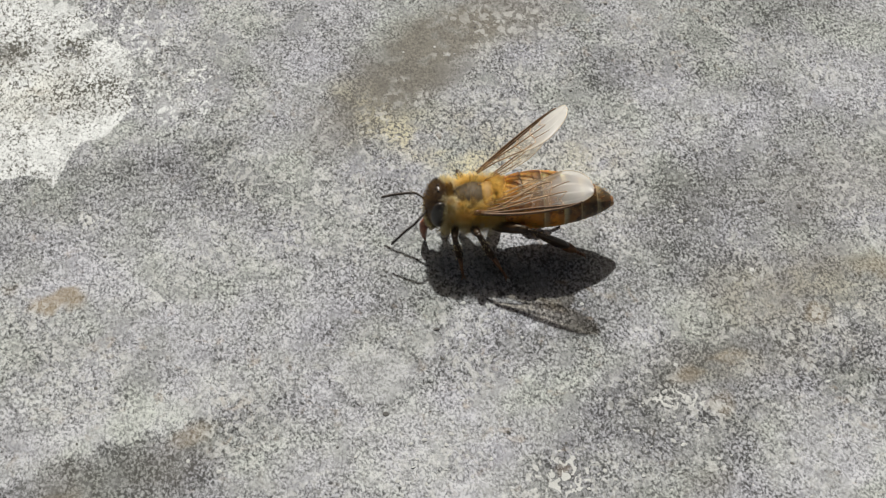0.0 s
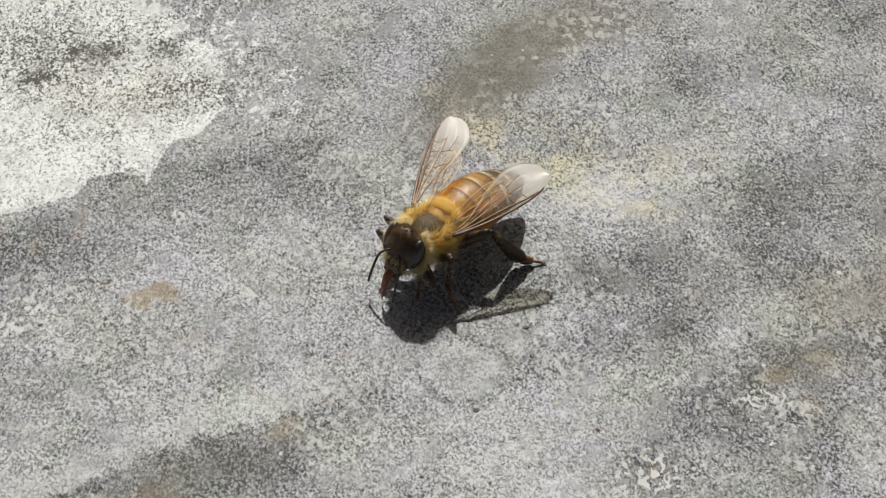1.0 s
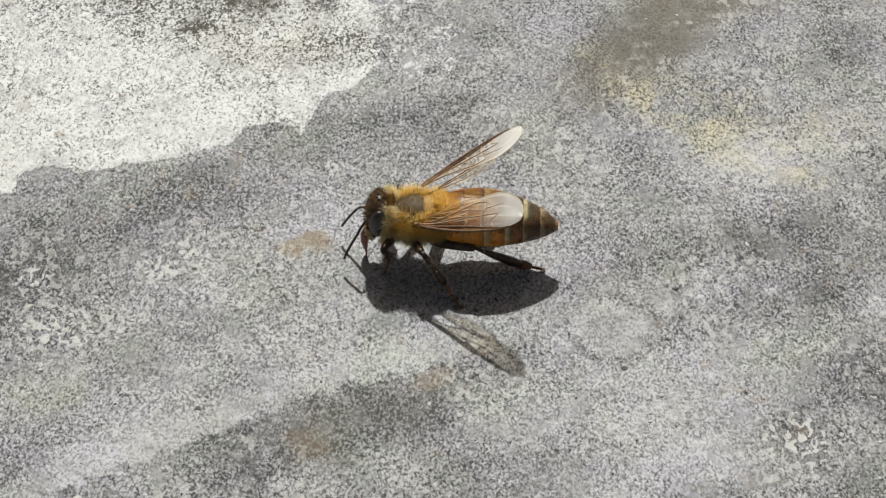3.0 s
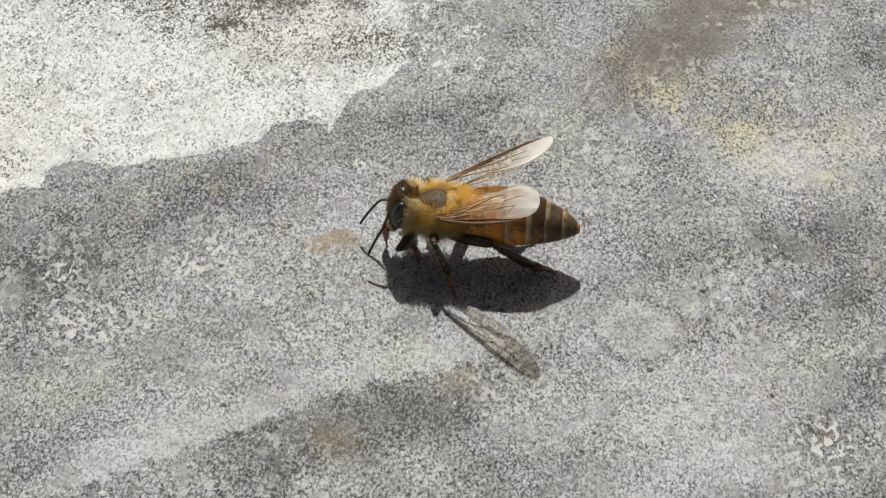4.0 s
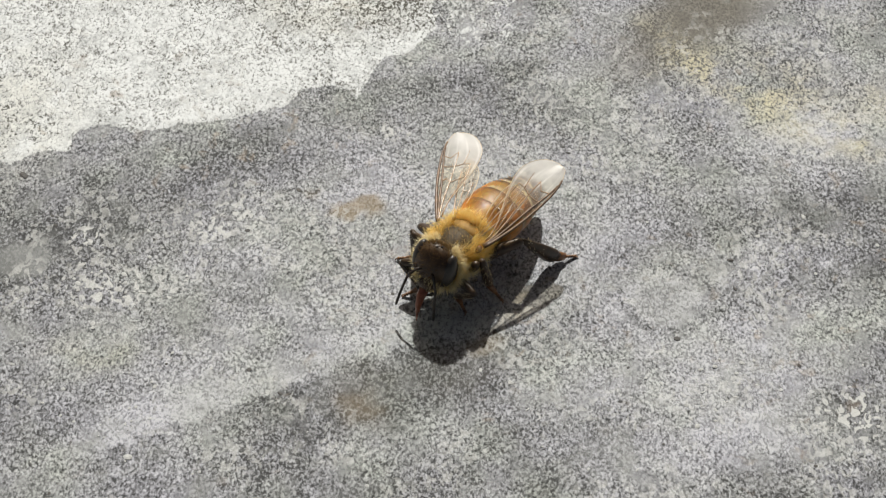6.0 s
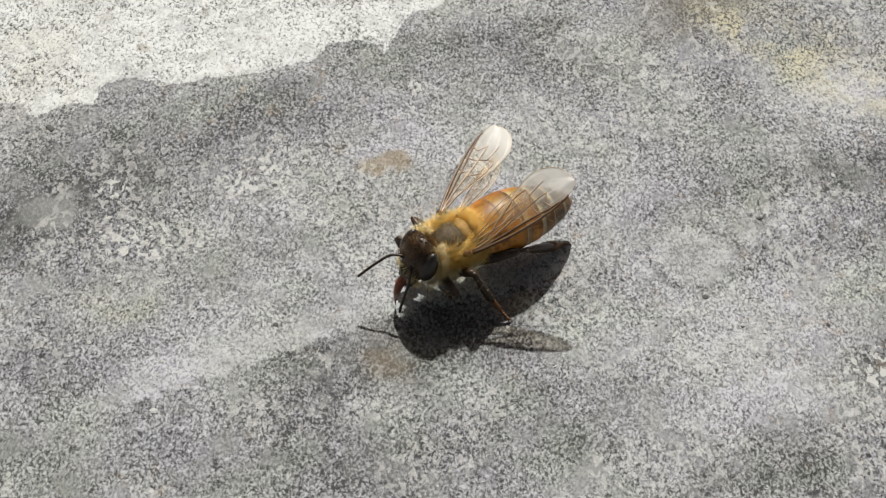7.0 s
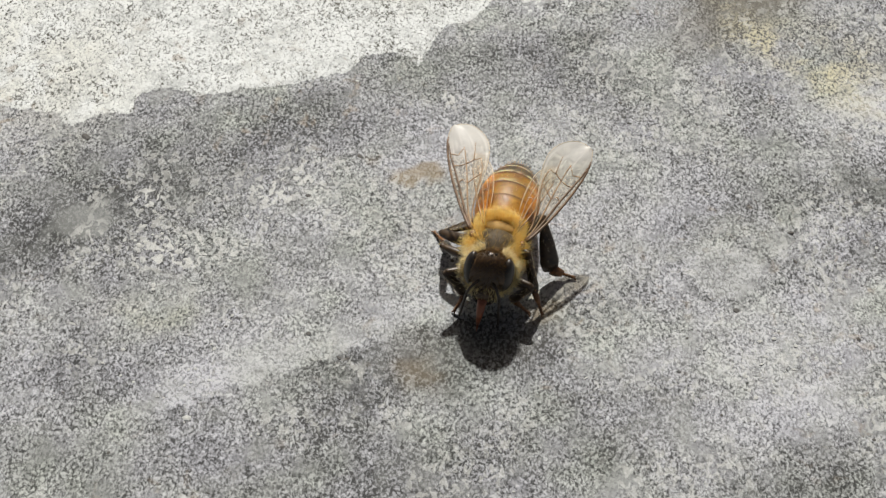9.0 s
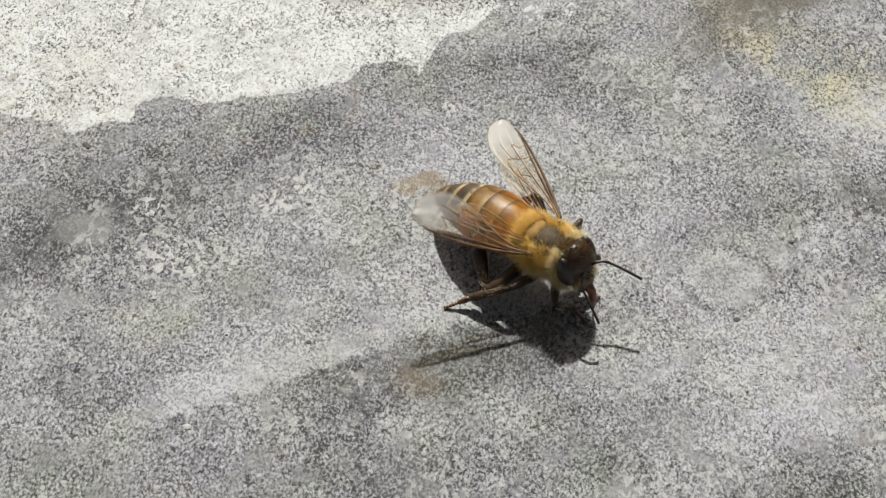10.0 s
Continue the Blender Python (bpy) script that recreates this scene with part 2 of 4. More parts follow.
PALE_HAIR = hair_material("pale_hair", (0.86, 0.75, 0.46), (0.96, 0.90, 0.70))


# ---- mesh helpers, in millimetres ----
def smooth(e0, e1, x):
    t = np.clip((x - e0) / (e1 - e0), 0, 1)
    return t * t * (3 - 2 * t)


def part(name, bm, material, parent, label=""):
    """Links a bmesh in millimetres as one mesh object under a thing or part."""
    bmesh.ops.scale(bm, vec=(MM, MM, MM), verts=bm.verts)
    mesh = bpy.data.meshes.new(name)
    bm.to_mesh(mesh)
    bm.free()
    for f in mesh.polygons:
        f.use_smooth = True
    mesh.materials.append(material)
    ob = new(name, mesh)
    ob.parent = parent
    return tagged(ob, label)


def tube(bm, points, radii, sides=8, flat=1.0):
    """A tapered tube through the points; flat squeezes it in the local second direction."""
    points = [Vector(p) for p in points]
    rings, side = [], None
    for i, p in enumerate(points):
        along = (points[min(i + 1, len(points) - 1)] - points[max(i - 1, 0)]).normalized()
        if side is None:
            side = along.orthogonal().normalized() if abs(along.y) > 0.9 else along.cross(Vector((0, 1, 0))).normalized()
        side = (side - side.dot(along) * along).normalized()
        other = along.cross(side)
        rings.append([bm.verts.new(p + radii[i] * (math.cos(a) * side + flat * math.sin(a) * other)) for a in (math.tau * k / sides for k in range(sides))])
    for a, b in zip(rings, rings[1:]):
        for k in range(sides):
            bm.faces.new((a[k], a[(k + 1) % sides], b[(k + 1) % sides], b[k]))
    bm.faces.new(rings[0][::-1])
    bm.faces.new(rings[-1])
    return rings


def ball(centre, radii, shape=None, u=28, v=18):
    bm = bmesh.new()
    bmesh.ops.create_uvsphere(bm, u_segments=u, v_segments=v, radius=1)
    for w in bm.verts:
        p = Vector(w.co)
        if shape:
            p = Vector(shape(p))
        w.co = Vector(centre) + Vector((p.x * radii[0], p.y * radii[1], p.z * radii[2]))
    return bm


def hairs(spots, length, width, lean, rng, droop=0.25):
    """Fine tapering hairs from (place, normal) pairs."""
    bm = bmesh.new()
    for p, n in spots:
        n = (Vector(n) + Vector(lean) + Vector(rng.normal(0, droop, 3))).normalized()
        long = length * rng.uniform(0.55, 1.15)
        a = n.orthogonal().normalized()
        b = n.cross(a)
        bend = Vector(rng.normal(0, 0.12, 3)) * long
        base = [Vector(p) + width * (math.cos(t) * a + math.sin(t) * b) for t in (0, 2.1, 4.2)]
        mid = [bm.verts.new(q + 0.55 * long * n + 0.3 * bend) for q in base]
        base = [bm.verts.new(q - 0.05 * n) for q in base]
        tip = bm.verts.new(Vector(p) + long * n + bend)
        for k in range(3):
            bm.faces.new((base[k], base[(k + 1) % 3], mid[(k + 1) % 3], mid[k]))
            bm.faces.new((mid[k], mid[(k + 1) % 3], tip))
    return bm


def sphere_spots(centre, radii, count, rng, keep):
    spots = []
    while len(spots) < count:
        d = rng.normal(0, 1, 3)
        d /= np.linalg.norm(d)
        if rng.uniform() < keep(d):
            n = d / np.array(radii)
            spots.append((np.array(centre) + d * np.array(radii), n / np.linalg.norm(n)))
    return spots


# ---- the stone ----
def lattice(x, y, cell, seed):
    """Smooth value noise from 0 to 1 over plane coordinates."""
    table = np.random.default_rng(seed).random((256, 256))
    u, v = x / cell, y / cell
    i, j = np.floor(u).astype(int), np.floor(v).astype(int)
    a, b = u - i, v - j
    a, b = a * a * (3 - 2 * a), b * b * (3 - 2 * b)
    at = lambda p, q: table[p % 256, q % 256]
    return (at(i, j) * (1 - a) + at(i + 1, j) * a) * (1 - b) + (at(i, j + 1) * (1 - a) + at(i + 1, j + 1) * a) * b


def layered(x, y, cell, seed, octaves=4):
    total, weight = 0, 0
    for k in range(octaves):
        total = total + lattice(x + 17 * k, y - 9 * k, cell / 2**k, seed + k) / 1.6**k
        weight += 1 / 1.6**k
    return total / weight


def relief(x, y):
    """Height of the bare stone's face, in millimetres."""
    near = np.exp(-np.maximum(np.hypot(x - 5, y) - 70, 0) / 60)
    return 0.10 * (layered(x, y, 6, 61) - 0.5) + near * (0.10 * (lattice(x, y, 0.5, 62) - 0.5) + 0.12 * (layered(x, y, 1.5, 63) - 0.5))


def stone_ground():
    dense_x, dense_y = np.arange(-56, 72.01, 0.25), np.arange(-44, 46.01, 0.25)
    grow = 0.25 * np.cumsum(1.24 ** np.arange(1, 52))
    xs = np.r_[dense_x[0] - grow[::-1], dense_x, dense_x[-1] + grow]
    ys = np.r_[dense_y[0] - grow[::-1], dense_y, dense_y[-1] + grow]
    gx, gy = np.meshgrid(xs, ys)
    wx = gx + 2.2 * (layered(gx, gy, 5, 11) - 0.5) + 0.7 * (lattice(gx, gy, 0.7, 18) - 0.5)
    wy = gy + 2.2 * (layered(gx, gy, 5, 12) - 0.5) + 0.7 * (lattice(gx, gy, 0.7, 19) - 0.5)

    def spot(x, y, rx, ry, turn=0.0, soft=0.35):
        c, s = math.cos(radians(turn)), math.sin(radians(turn))
        dx, dy = wx - x, wy - y
        d = np.hypot((dx * c + dy * s) / rx, (dy * c - dx * s) / ry)
        return 1 - smooth(1 - soft, 1 + soft, d)

    # a crust of pale lichen beyond a ragged front
    front_x = [-60, -37, -33, -31.3, -29.5, -27.4, -27.0, -25, -23.5, -18, -14.7, -12.8, -11.7, -9.5, -7.9, -7.2, -6.2, -4.2, -2.8, -1.5]
    front_y = [3, 5.1, 4.7, 3.3, 4.7, 4.8, 7.0, 7.5, 6.7, 8.3, 9.2, 10.0, 11.8, 12.2, 10.9, 13.2, 15.2, 16.0, 18.5, 60]
    ragged = 0.9 * (layered(gx, gy, 1.6, 31) - 0.5)
    beyond = gy + ragged - np.interp(gx + ragged, front_x, front_y)
    lichen = smooth(-0.12, 0.20, beyond)
    thin = smooth(-9.5, -5.0, gx - 0.15 * (gy - 14) + 7 * (layered(gx, gy, 4, 33) - 0.5))
    thin = np.maximum(thin, 0.35 * smooth(18, 26, gy + 9 * (layered(gx, gy, 6, 36) - 0.5)))
    right = np.interp(gy, [10, 18, 21, 25, 30, 40], [-3, -1.5, -1.0, -3, -7, -11]) + 7 * (layered(gx, gy, 3, 37) - 0.5)
    lichen = np.maximum(lichen * smooth(3.0, -2.0, gx - right), 0.42 * smooth(10, 2, gx - right) * smooth(15.5, 18.5, gy + 0.25 * gx + ragged))
    lichen = lichen * (1 - 0.15 * thin * smooth(0.40, 0.60, layered(gx, gy, 2.2, 34)))
    holes = 0.7 * smooth(0.66, 0.74, layered(gx, gy, 1.4, 35)) * smooth(19, 24, gy)
    lichen = np.clip(lichen * (1 - holes), 0, 1)
    away = np.hypot(gx + 15, gy - 10) + 60 * (layered(gx, gy, 40, 38) - 0.5)
    lichen = lichen * smooth(120, 80, away)
    lichen = np.maximum(lichen, 0.9 * smooth(90, 130, away) * smooth(420, 240, away) * smooth(0.60, 0.66, layered(gx, gy, 70, 39)))

    # long soft stripes running up to the right
    along, across = gx * 0.90 + gy * 0.44, gy * 0.90 - gx * 0.44
    drift = across + 5 * (layered(along * 0.4, across, 9, 41) - 0.5)
    tone = 0.30 * (lattice(drift, along * 0.12, 4.2, 42) - 0.5) + 0.35 * (layered(gx, gy, 9, 43) - 0.5)
    edge = wy - np.interp(wx, [-24, -17.6, -10.8, -7, -2.2, 3], [-22, -18.6, -15.4, -13.4, -11.3, -9.5])
    inside = smooth(-27, -20, gx) * smooth(8, -1, gx)
    tone += inside * (0.34 * smooth(-0.3, 0.5, edge) * smooth(4.5, 1.5, edge) - 0.26 * smooth(0.3, -0.6, edge) * smooth(-7.5, -3.0, edge))
    tone += 0.22 * spot(-10.5, -9.6, 6, 1.5, 26, 0.7) + 0.25 * spot(16, -12, 9, 5, 10, 0.8) + 0.25 * spot(31, -4.0, 9, 1.4, 26, 0.7) + 0.3 * spot(43, -16, 6, 4, 10, 0.7)
    tone -= 0.18 * spot(-26, -6, 8, 4.2, 12, 0.7) + 0.07 * spot(-20, 1, 10, 4.5, 8, 0.7) + 0.10 * spot(36, 8, 9, 3, 20, 0.7) + 0.30 * spot(36, -6.3, 9, 1.6, 24, 0.7)
    tone -= 0.25 * spot(32, -12, 5, 4, 20, 0.8) + 0.2 * spot(-8, -25, 9, 3, 5, 0.8) + 0.25 * spot(25, -15.6, 2.6, 2.0, 0, 0.8) + 0.2 * spot(27, -5, 3, 1.6, 10, 0.8)
    tone += 0.30 * spot(25, 8.5, 6, 3, -10, 0.8) + 0.2 * spot(8, 14, 4, 2, 0, 0.8) + 0.2 * spot(-20, -21, 6, 2, 24, 0.8)
    tone -= 0.5 * (spot(-6.5, 24.8, 1.4, 1.2, 0, 0.7) + spot(-12, 24.6, 1.6, 1.0, 0, 0.7) + spot(-15.7, 21.9, 1.4, 0.8, 0, 0.7) + spot(3.9, 14.7, 0.8, 0.6, 0, 0.6) + spot(1.2, 17.7, 0.6, 0.5, 0, 0.6))
    tone -= 0.05 * smooth(-5.5, -0.4, beyond) * (beyond < 0) * smooth(-8, -16, gx)
    tone -= 0.14 * smooth(20, 42, gx) * smooth(8, 0, gy) + 0.14 * spot(-29, -4, 9, 6, 10, 0.8) + 0.26 * spot(22, -22, 7, 3.0, 22, 0.7) + 0.12 * spot(8, -24, 8, 3, 15, 0.8)
    tone += 0.16 * spot(14, -18.5, 7, 1.4, 24, 0.7)
    tone -= 0.12 * spot(-31, -8.5, 6, 2.6, 12, 0.8) + 0.26 * spot(21, 0.5, 6.5, 1.8, 22, 0.8) - 0.20 * spot(0, 17, 6, 2.5, 15, 0.8)
    tone += 0.12 * spot(-24, -22, 10, 4, 15, 0.8) - 0.12 * spot(46, -16, 8, 5, 10, 0.8)
    tone += 0.22 * spot(-5, 5.5, 6, 4, 20, 0.8)
    pepper = spot(-9, 20.5, 8, 4, 5, 0.8) + 0.7 * spot(-20, 25, 9, 4, 0, 0.8) + 0.3 * spot(-33, 6, 5, 2, 0, 0.8)
    brown = 1.0 * spot(17.0, 21.4, 8.2, 3.2, 48, 0.6) + 0.8 * spot(24, 27.5, 6, 3.0, 20, 0.6) + 0.45 * spot(-5.9, -15.7, 2.0, 2.6, 0, 0.7) + 0.35 * spot(0, -13.3, 3.0, 1.6, 10, 0.7)
    brown += 0.10 * spot(36, 8, 6, 3, 20, 0.6) + 0.65 * spot(42, -0.5, 6, 2.6, 15, 0.7) + 0.4 * spot(37, -7, 5, 2.2, 15, 0.7) + 0.35 * spot(48, 9, 6, 3, 20, 0.7) + 0.4 * spot(33.8, -16.8, 1.3, 1.2, 0, 0.7)
    yellow = 0.81 * spot(15.7, 15.7, 2.2, 2.0, 0, 0.6) + 0.68 * spot(21.5, 14.4, 3.9, 2.4, -10, 0.7) + 0.59 * spot(19.5, 12.7, 2.7, 1.5, -20, 0.7) + 0.59 * spot(24.8, 9.6, 3.9, 1.8, -15, 0.7)
    yellow += 0.42 * spot(29.9, 12.5, 3.3, 2.0, 0, 0.7) + 0.34 * spot(28, 7.6, 2.4, 1.2, 0, 0.7) + 0.38 * spot(12.6, 19.5, 2.2, 1.7, 0, 0.7) + 0.21 * spot(-11, 20, 5.2, 3.0, 0, 0.8) + 0.26 * spot(-34, 9, 6.0, 6.0, 0, 0.8)
    yellow += 0.30 * spot(43, -2, 6.0, 4.5, 0, 0.8) + 0.21 * spot(-23.5, -13, 3.0, 1.5, 0, 0.8) + 0.21 * spot(36, -9, 4.5, 3.0, 0, 0.8)
    yellow = yellow * smooth(0.30, 0.62, layered(gx, gy, 1.8, 51))
    ochre = 0.95 * spot(-7.1, 0.3, 1.75, 1.05, 8, 0.25) + 0.5 * spot(1.9, -11.2, 1.6, 0.8, 10, 0.6) + 0.45 * spot(-5.9, -16.6, 1.2, 1.2, 0, 0.7) + 0.3 * spot(-10.5, 1.6, 0.7, 0.5, 0, 0.6)
    ochre += 0.55 * spot(36.7, -6.8, 1.1, 0.6, 0, 0.6) + 0.5 * spot(33.6, -8.3, 0.9, 0.6, 0, 0.6) + 0.55 * spot(35.3, -10.9, 0.7, 0.6, 0, 0.6) + 0.5 * spot(43.5, -3.2, 0.9, 0.6, 0, 0.6) + 0.45 * spot(48.5, 1, 1.5, 1.0, 0, 0.7)
    flat = 1.0 * spot(-28.8, -5.3, 1.9, 1.5, 0, 0.3) + 0.6 * spot(13.4, -6.7, 2.2, 1.8, 0, 0.4) + 0.5 * spot(8.5, 15.0, 1.5, 1.2, 0, 0.5) + 0.45 * spot(30, -6.2, 1.6, 0.8, 30, 0.5) + 0.45 * spot(9.5, -19.6, 1.9, 1.4, 20, 0.5)
    flat += 0.45 * inside * smooth(0.1, 0.6, edge) * smooth(3.2, 1.2, edge) * smooth(0.40, 0.60, layered(along * 0.4, across, 3, 52))
    flat += (0.40 * smooth(0.62, 0.68, layered(gx, gy, 2.6, 54)) * (1 - lichen) + 0.4 * smooth(0.62, 0.66, layered(gx + 40, gy, 1.2, 56))) * smooth(200, 90, away)
    ring = np.hypot((wx - 13.3) / 2.4, (wy + 6.7) / 2.1)
    tone += 0.15 * smooth(1.05, 0.85, ring) + 0.18 * np.exp(-(((ring - 0.85) / 0.2) ** 2)) - 0.10 * np.exp(-(((ring - 1.18) / 0.16) ** 2)) * (1 + smooth(-6.5, -8, gy))
    crust = np.clip(spot(-22.5, -7.6, 3.2, 1.6, 0, 0.8) + 0.8 * spot(-24.9, -3.7, 1.0, 0.8, 0, 0.7) + 0.8 * spot(33, -10, 1.8, 0.8, 0, 0.8) + 0.6 * spot(27, -15.5, 4, 2, 0, 0.8) + 0.6 * spot(33.6, -15.3, 1.0, 0.8, 0, 0.6), 0, 1)
    crust = np.maximum(crust, 0.9 * spot(-5.4, 7.4, 1.0, 0.9, 0, 0.8)) + 0.4 * spot(-17, -1.5, 4, 1.5, 10, 0.8) + 0.5 * spot(17.5, -14, 2.5, 1.5, 0, 0.8) + 0.6 * spot(20.9, 23.6, 1.2, 0.4, 0, 0.6) + 0.5 * spot(27, 9, 4, 2.5, 0, 0.8)
    crust = crust + 0.55 * smooth(0.48, 0.70, layered(gx, gy, 4, 55)) * smooth(200, 90, away)

    z = relief(gx, gy) + 0.08 * lichen
    verts = np.stack([gx, gy, z], -1).reshape(-1, 3) * MM
    ny, nx = gx.shape
    corner = (np.arange(ny - 1)[:, None] * nx + np.arange(nx - 1)).ravel()
    faces = np.stack([corner, corner + 1, corner + nx + 1, corner + nx], -1)
    mesh = bpy.data.meshes.new("ground")
    mesh.from_pydata(verts.tolist(), [], faces.tolist())
    mesh.shade_smooth()
    for name, values in (("lichen", lichen), ("tone", tone), ("brown", brown), ("yellow", yellow), ("ochre", ochre), ("flat", flat), ("pepper", pepper), ("crust", crust)):
        mesh.attributes.new(name, "FLOAT", "POINT").data.foreach_set("value", np.clip(values, -2, 1).astype(np.float32).ravel())
    mesh.materials.append(STONE)
    return tagged(new("ground", mesh), "weathered grey stone slab with speckled grain, pale lichen and ochre stains", "stone ground", kind="structure")


stone_ground()


def loose_grains(name, label, material, places, sizes, seed):
    """Small angular grains that sit in the stone's face, as one object."""
    rng = np.random.default_rng(seed)
    bm = bmesh.new()
    for (x, y), size in zip(places, sizes):
        grain = bmesh.ops.create_icosphere(bm, subdivisions=1, radius=1)["verts"]
        turn = Euler(rng.uniform(0, 6.28, 3)).to_matrix()
        stretch = size * rng.uniform(0.55, 1.25, 3)
        spin = rng.uniform(0, math.pi)
        level = float(relief(np.array(x), np.array(y))) + 0.015
        for v in grain:
            p = turn @ Vector(v.co * rng.uniform(0.75, 1.15))
            p = Vector((p.x * stretch[0] * 1.3, p.y * stretch[1], p.z * 0.22 * size))
            v.co = Vector((x + p.x * math.cos(spin) - p.y * math.sin(spin), y + p.x * math.sin(spin) + p.y * math.cos(spin), level + p.z))
    ob = part(name, bm, material, None)
    for f in ob.data.polygons:
        f.use_smooth = False
    return tagged(ob, label, "stone grains", kind="stuff")


def scatter_grains():
    rng = np.random.default_rng(23)
    marks = [(-24.9, -3.7), (-24.6, -4.2), (-22.7, -3.1), (-22.0, -3.2), (-25.2, -7.2), (-24.8, -6.9), (-22.4, -7.4), (-22.0, -8.3), (-21.7, -8.8), (-12.5, -8.3), (-12.1, -8.1), (-17.8, -2.1), (-15.2, -8.6), (22.9, 0.9), (20.7, 23.5), (21.2, 23.6),
             (1.3, -13.4), (3.2, -14.4), (19.7, -1.0), (23.3, -4.3), (7.9, -8.0), (-5.4, 7.4), (14.5, -16.8), (17.7, -13.8), (32.3, -10.2), (33.8, -9.7), (39.7, 1.0)]
    places, sizes = list(marks), list(rng.uniform(0.10, 0.22, len(marks)))
    for (x, y), spread, count in (((-22, -7), 4, 60), ((30, -14), 7, 70), ((17, -14), 5, 40), ((-8, 19), 8, 40), ((34, 10), 10, 50), ((-22, -18), 8, 40)):
        places += [(x + dx, y + 0.7 * dy) for dx, dy in rng.normal(0, spread * 0.5, (count, 2))]
        sizes += list(rng.gamma(3.0, 0.024, count) + 0.03)
    places += list(zip(rng.uniform(-42, 58, 300), rng.uniform(-30, 34, 300)))
    sizes += list(rng.gamma(3.0, 0.022, 300) + 0.03)
    pale = plain_material("pale_grain", (0.24, 0.24, 0.23), (0.42, 0.42, 0.40), 2500, 0.8)
    loose_grains("pale_grains", "scattered pale mineral grains set in the grey stone", pale, places, sizes, 24)
    places = [(17.7, -3.3), (-30.3, 2.5), (-30.1, 2.3), (-33.0, 4.2), (24.5, -4.9), (13.9, -10.3)] + list(zip(rng.uniform(-42, 58, 200), rng.uniform(-30, 34, 200)))
    sizes = [0.26, 0.28, 0.2, 0.2, 0.15, 0.2] + list(rng.gamma(3.0, 0.022, 200) + 0.04)
    dark = plain_material("dark_grain", (0.022, 0.020, 0.018), (0.055, 0.048, 0.040), 900, 0.7)
    loose_grains("dark_grains", "scattered dark mineral grains set in the grey stone", dark, places, sizes, 25)


scatter_grains()


# ---- the bee; nose along +x, left along +y, origin in the middle of the thorax ----
bee = tagged(new("honey_bee"), "amber striped honey bee with tan furry thorax on grey stone", "bee")
STAND = 3.8  # height of the thorax's middle above the stone
rng = np.random.default_rng(5)


def build_thorax():
    def shape(p):
        return (p.x * (1 - 0.10 * p.z), p.y * (1 - 0.08 * abs(p.x)), p.z if p.z > 0 else p.z * 0.80)

    thorax = part("thorax", ball((0, 0, -0.1), (1.82, 1.56, 1.46), shape, 48, 32), DISC, bee, "dark thorax with a bare back under tan fur")
    bare = [float(smooth(1.35, 0.80, math.hypot((v.co.x / MM - 0.30) / 1.30, v.co.y / MM / 1.28))) * (v.co.z > 0) for v in thorax.data.vertices]
    thorax.data.attributes.new("bare", "FLOAT", "POINT").data.foreach_set("value", bare)
    part("scutellum", ball((-0.95, 0, 0.86), (0.62, 1.06, 0.54), None, 24, 16), plain_material("scutellum_cuticle", (0.18, 0.10, 0.026), (0.38, 0.23, 0.07), 1200, 0.6, 0.2, 0.15), thorax)
    part("waist", ball((-2.1, 0, -0.45), (0.6, 0.75, 0.75), None, 16, 10), DARK, thorax)

    def keep(d):
        bare = min(np.hypot((d[0] - 0.14) / 0.74, d[1] / 0.78), np.hypot((d[0] + 0.52) / 0.40, d[1] / 0.62))
        return 0.015 if d[2] > 0.35 and bare < 1 else 1.0

    fur = sphere_spots((0, 0, -0.1), (1.80, 1.54, 1.42), 10500, rng, keep)
    golden, brown, pale = [], [], []
    for f in fur:
        x, y, z = f[0]
        edge = math.hypot((x - 0.3) / 1.30, y / 1.30)
        shade = float(smooth(1.50, 0.95, edge)) * 0.75 + 0.15 * float(smooth(0.2, 1.6, x)) if z > 0.5 else 0.0
        (pale if z <= 0.0 else brown if rng.uniform() < shade else golden).append(f)
    part("fur", hairs(golden, 0.66, 0.0085, (-0.15, 0, 0.1), rng, 0.35), TAN_HAIR, thorax, "dense golden tan fur")
    part("side_fur", hairs([f for n, f in enumerate(pale) if n % 4 and (f[0][2] > -0.8 or n % 3 == 0)], 0.80, 0.0095, (-0.1, 0, -0.1), rng, 0.4), CREAM_HAIR, thorax, "pale yellow fur on the flanks")
    fringe = sphere_spots((-0.1, 0, -0.1), (1.80, 1.54, 1.42), 2600, rng, lambda d: 1.0 if abs(d[1]) > 0.45 and -0.45 < d[2] < 0.80 else 0.0)
    part("long_fur", hairs(fringe, 0.98, 0.0075, (-0.1, 0, 0.2), rng, 0.45), FLANK_HAIR, thorax, "long loose golden hairs on the flanks")
    bare = sphere_spots((0, 0, -0.1), (1.82, 1.56, 1.45), 260, rng, lambda d: 1.0 if d[2] > 0.5 else 0.0)
    part("back_down", hairs(brown + bare, 0.22, 0.008, (-0.5, 0, 0), rng, 0.3), GREY_HAIR, thorax, "short brown down on the back")
    collar = sphere_spots((1.25, 0, 0.0), (0.75, 1.5, 1.4), 2400, rng, lambda d: 1.0 if d[0] > 0.15 and d[2] > -0.5 else 0.0)
    part("collar_fur", hairs([c for c in collar if abs(c[0][1]) <= 0.7], 0.36, 0.012, (0.25, 0, 0.1), rng), GREY_HAIR, thorax)
    part("collar_side_fur", hairs([c for c in collar if abs(c[0][1]) > 0.7], 0.44, 0.009, (0.25, 0, 0.1), rng), TAN_HAIR, thorax)
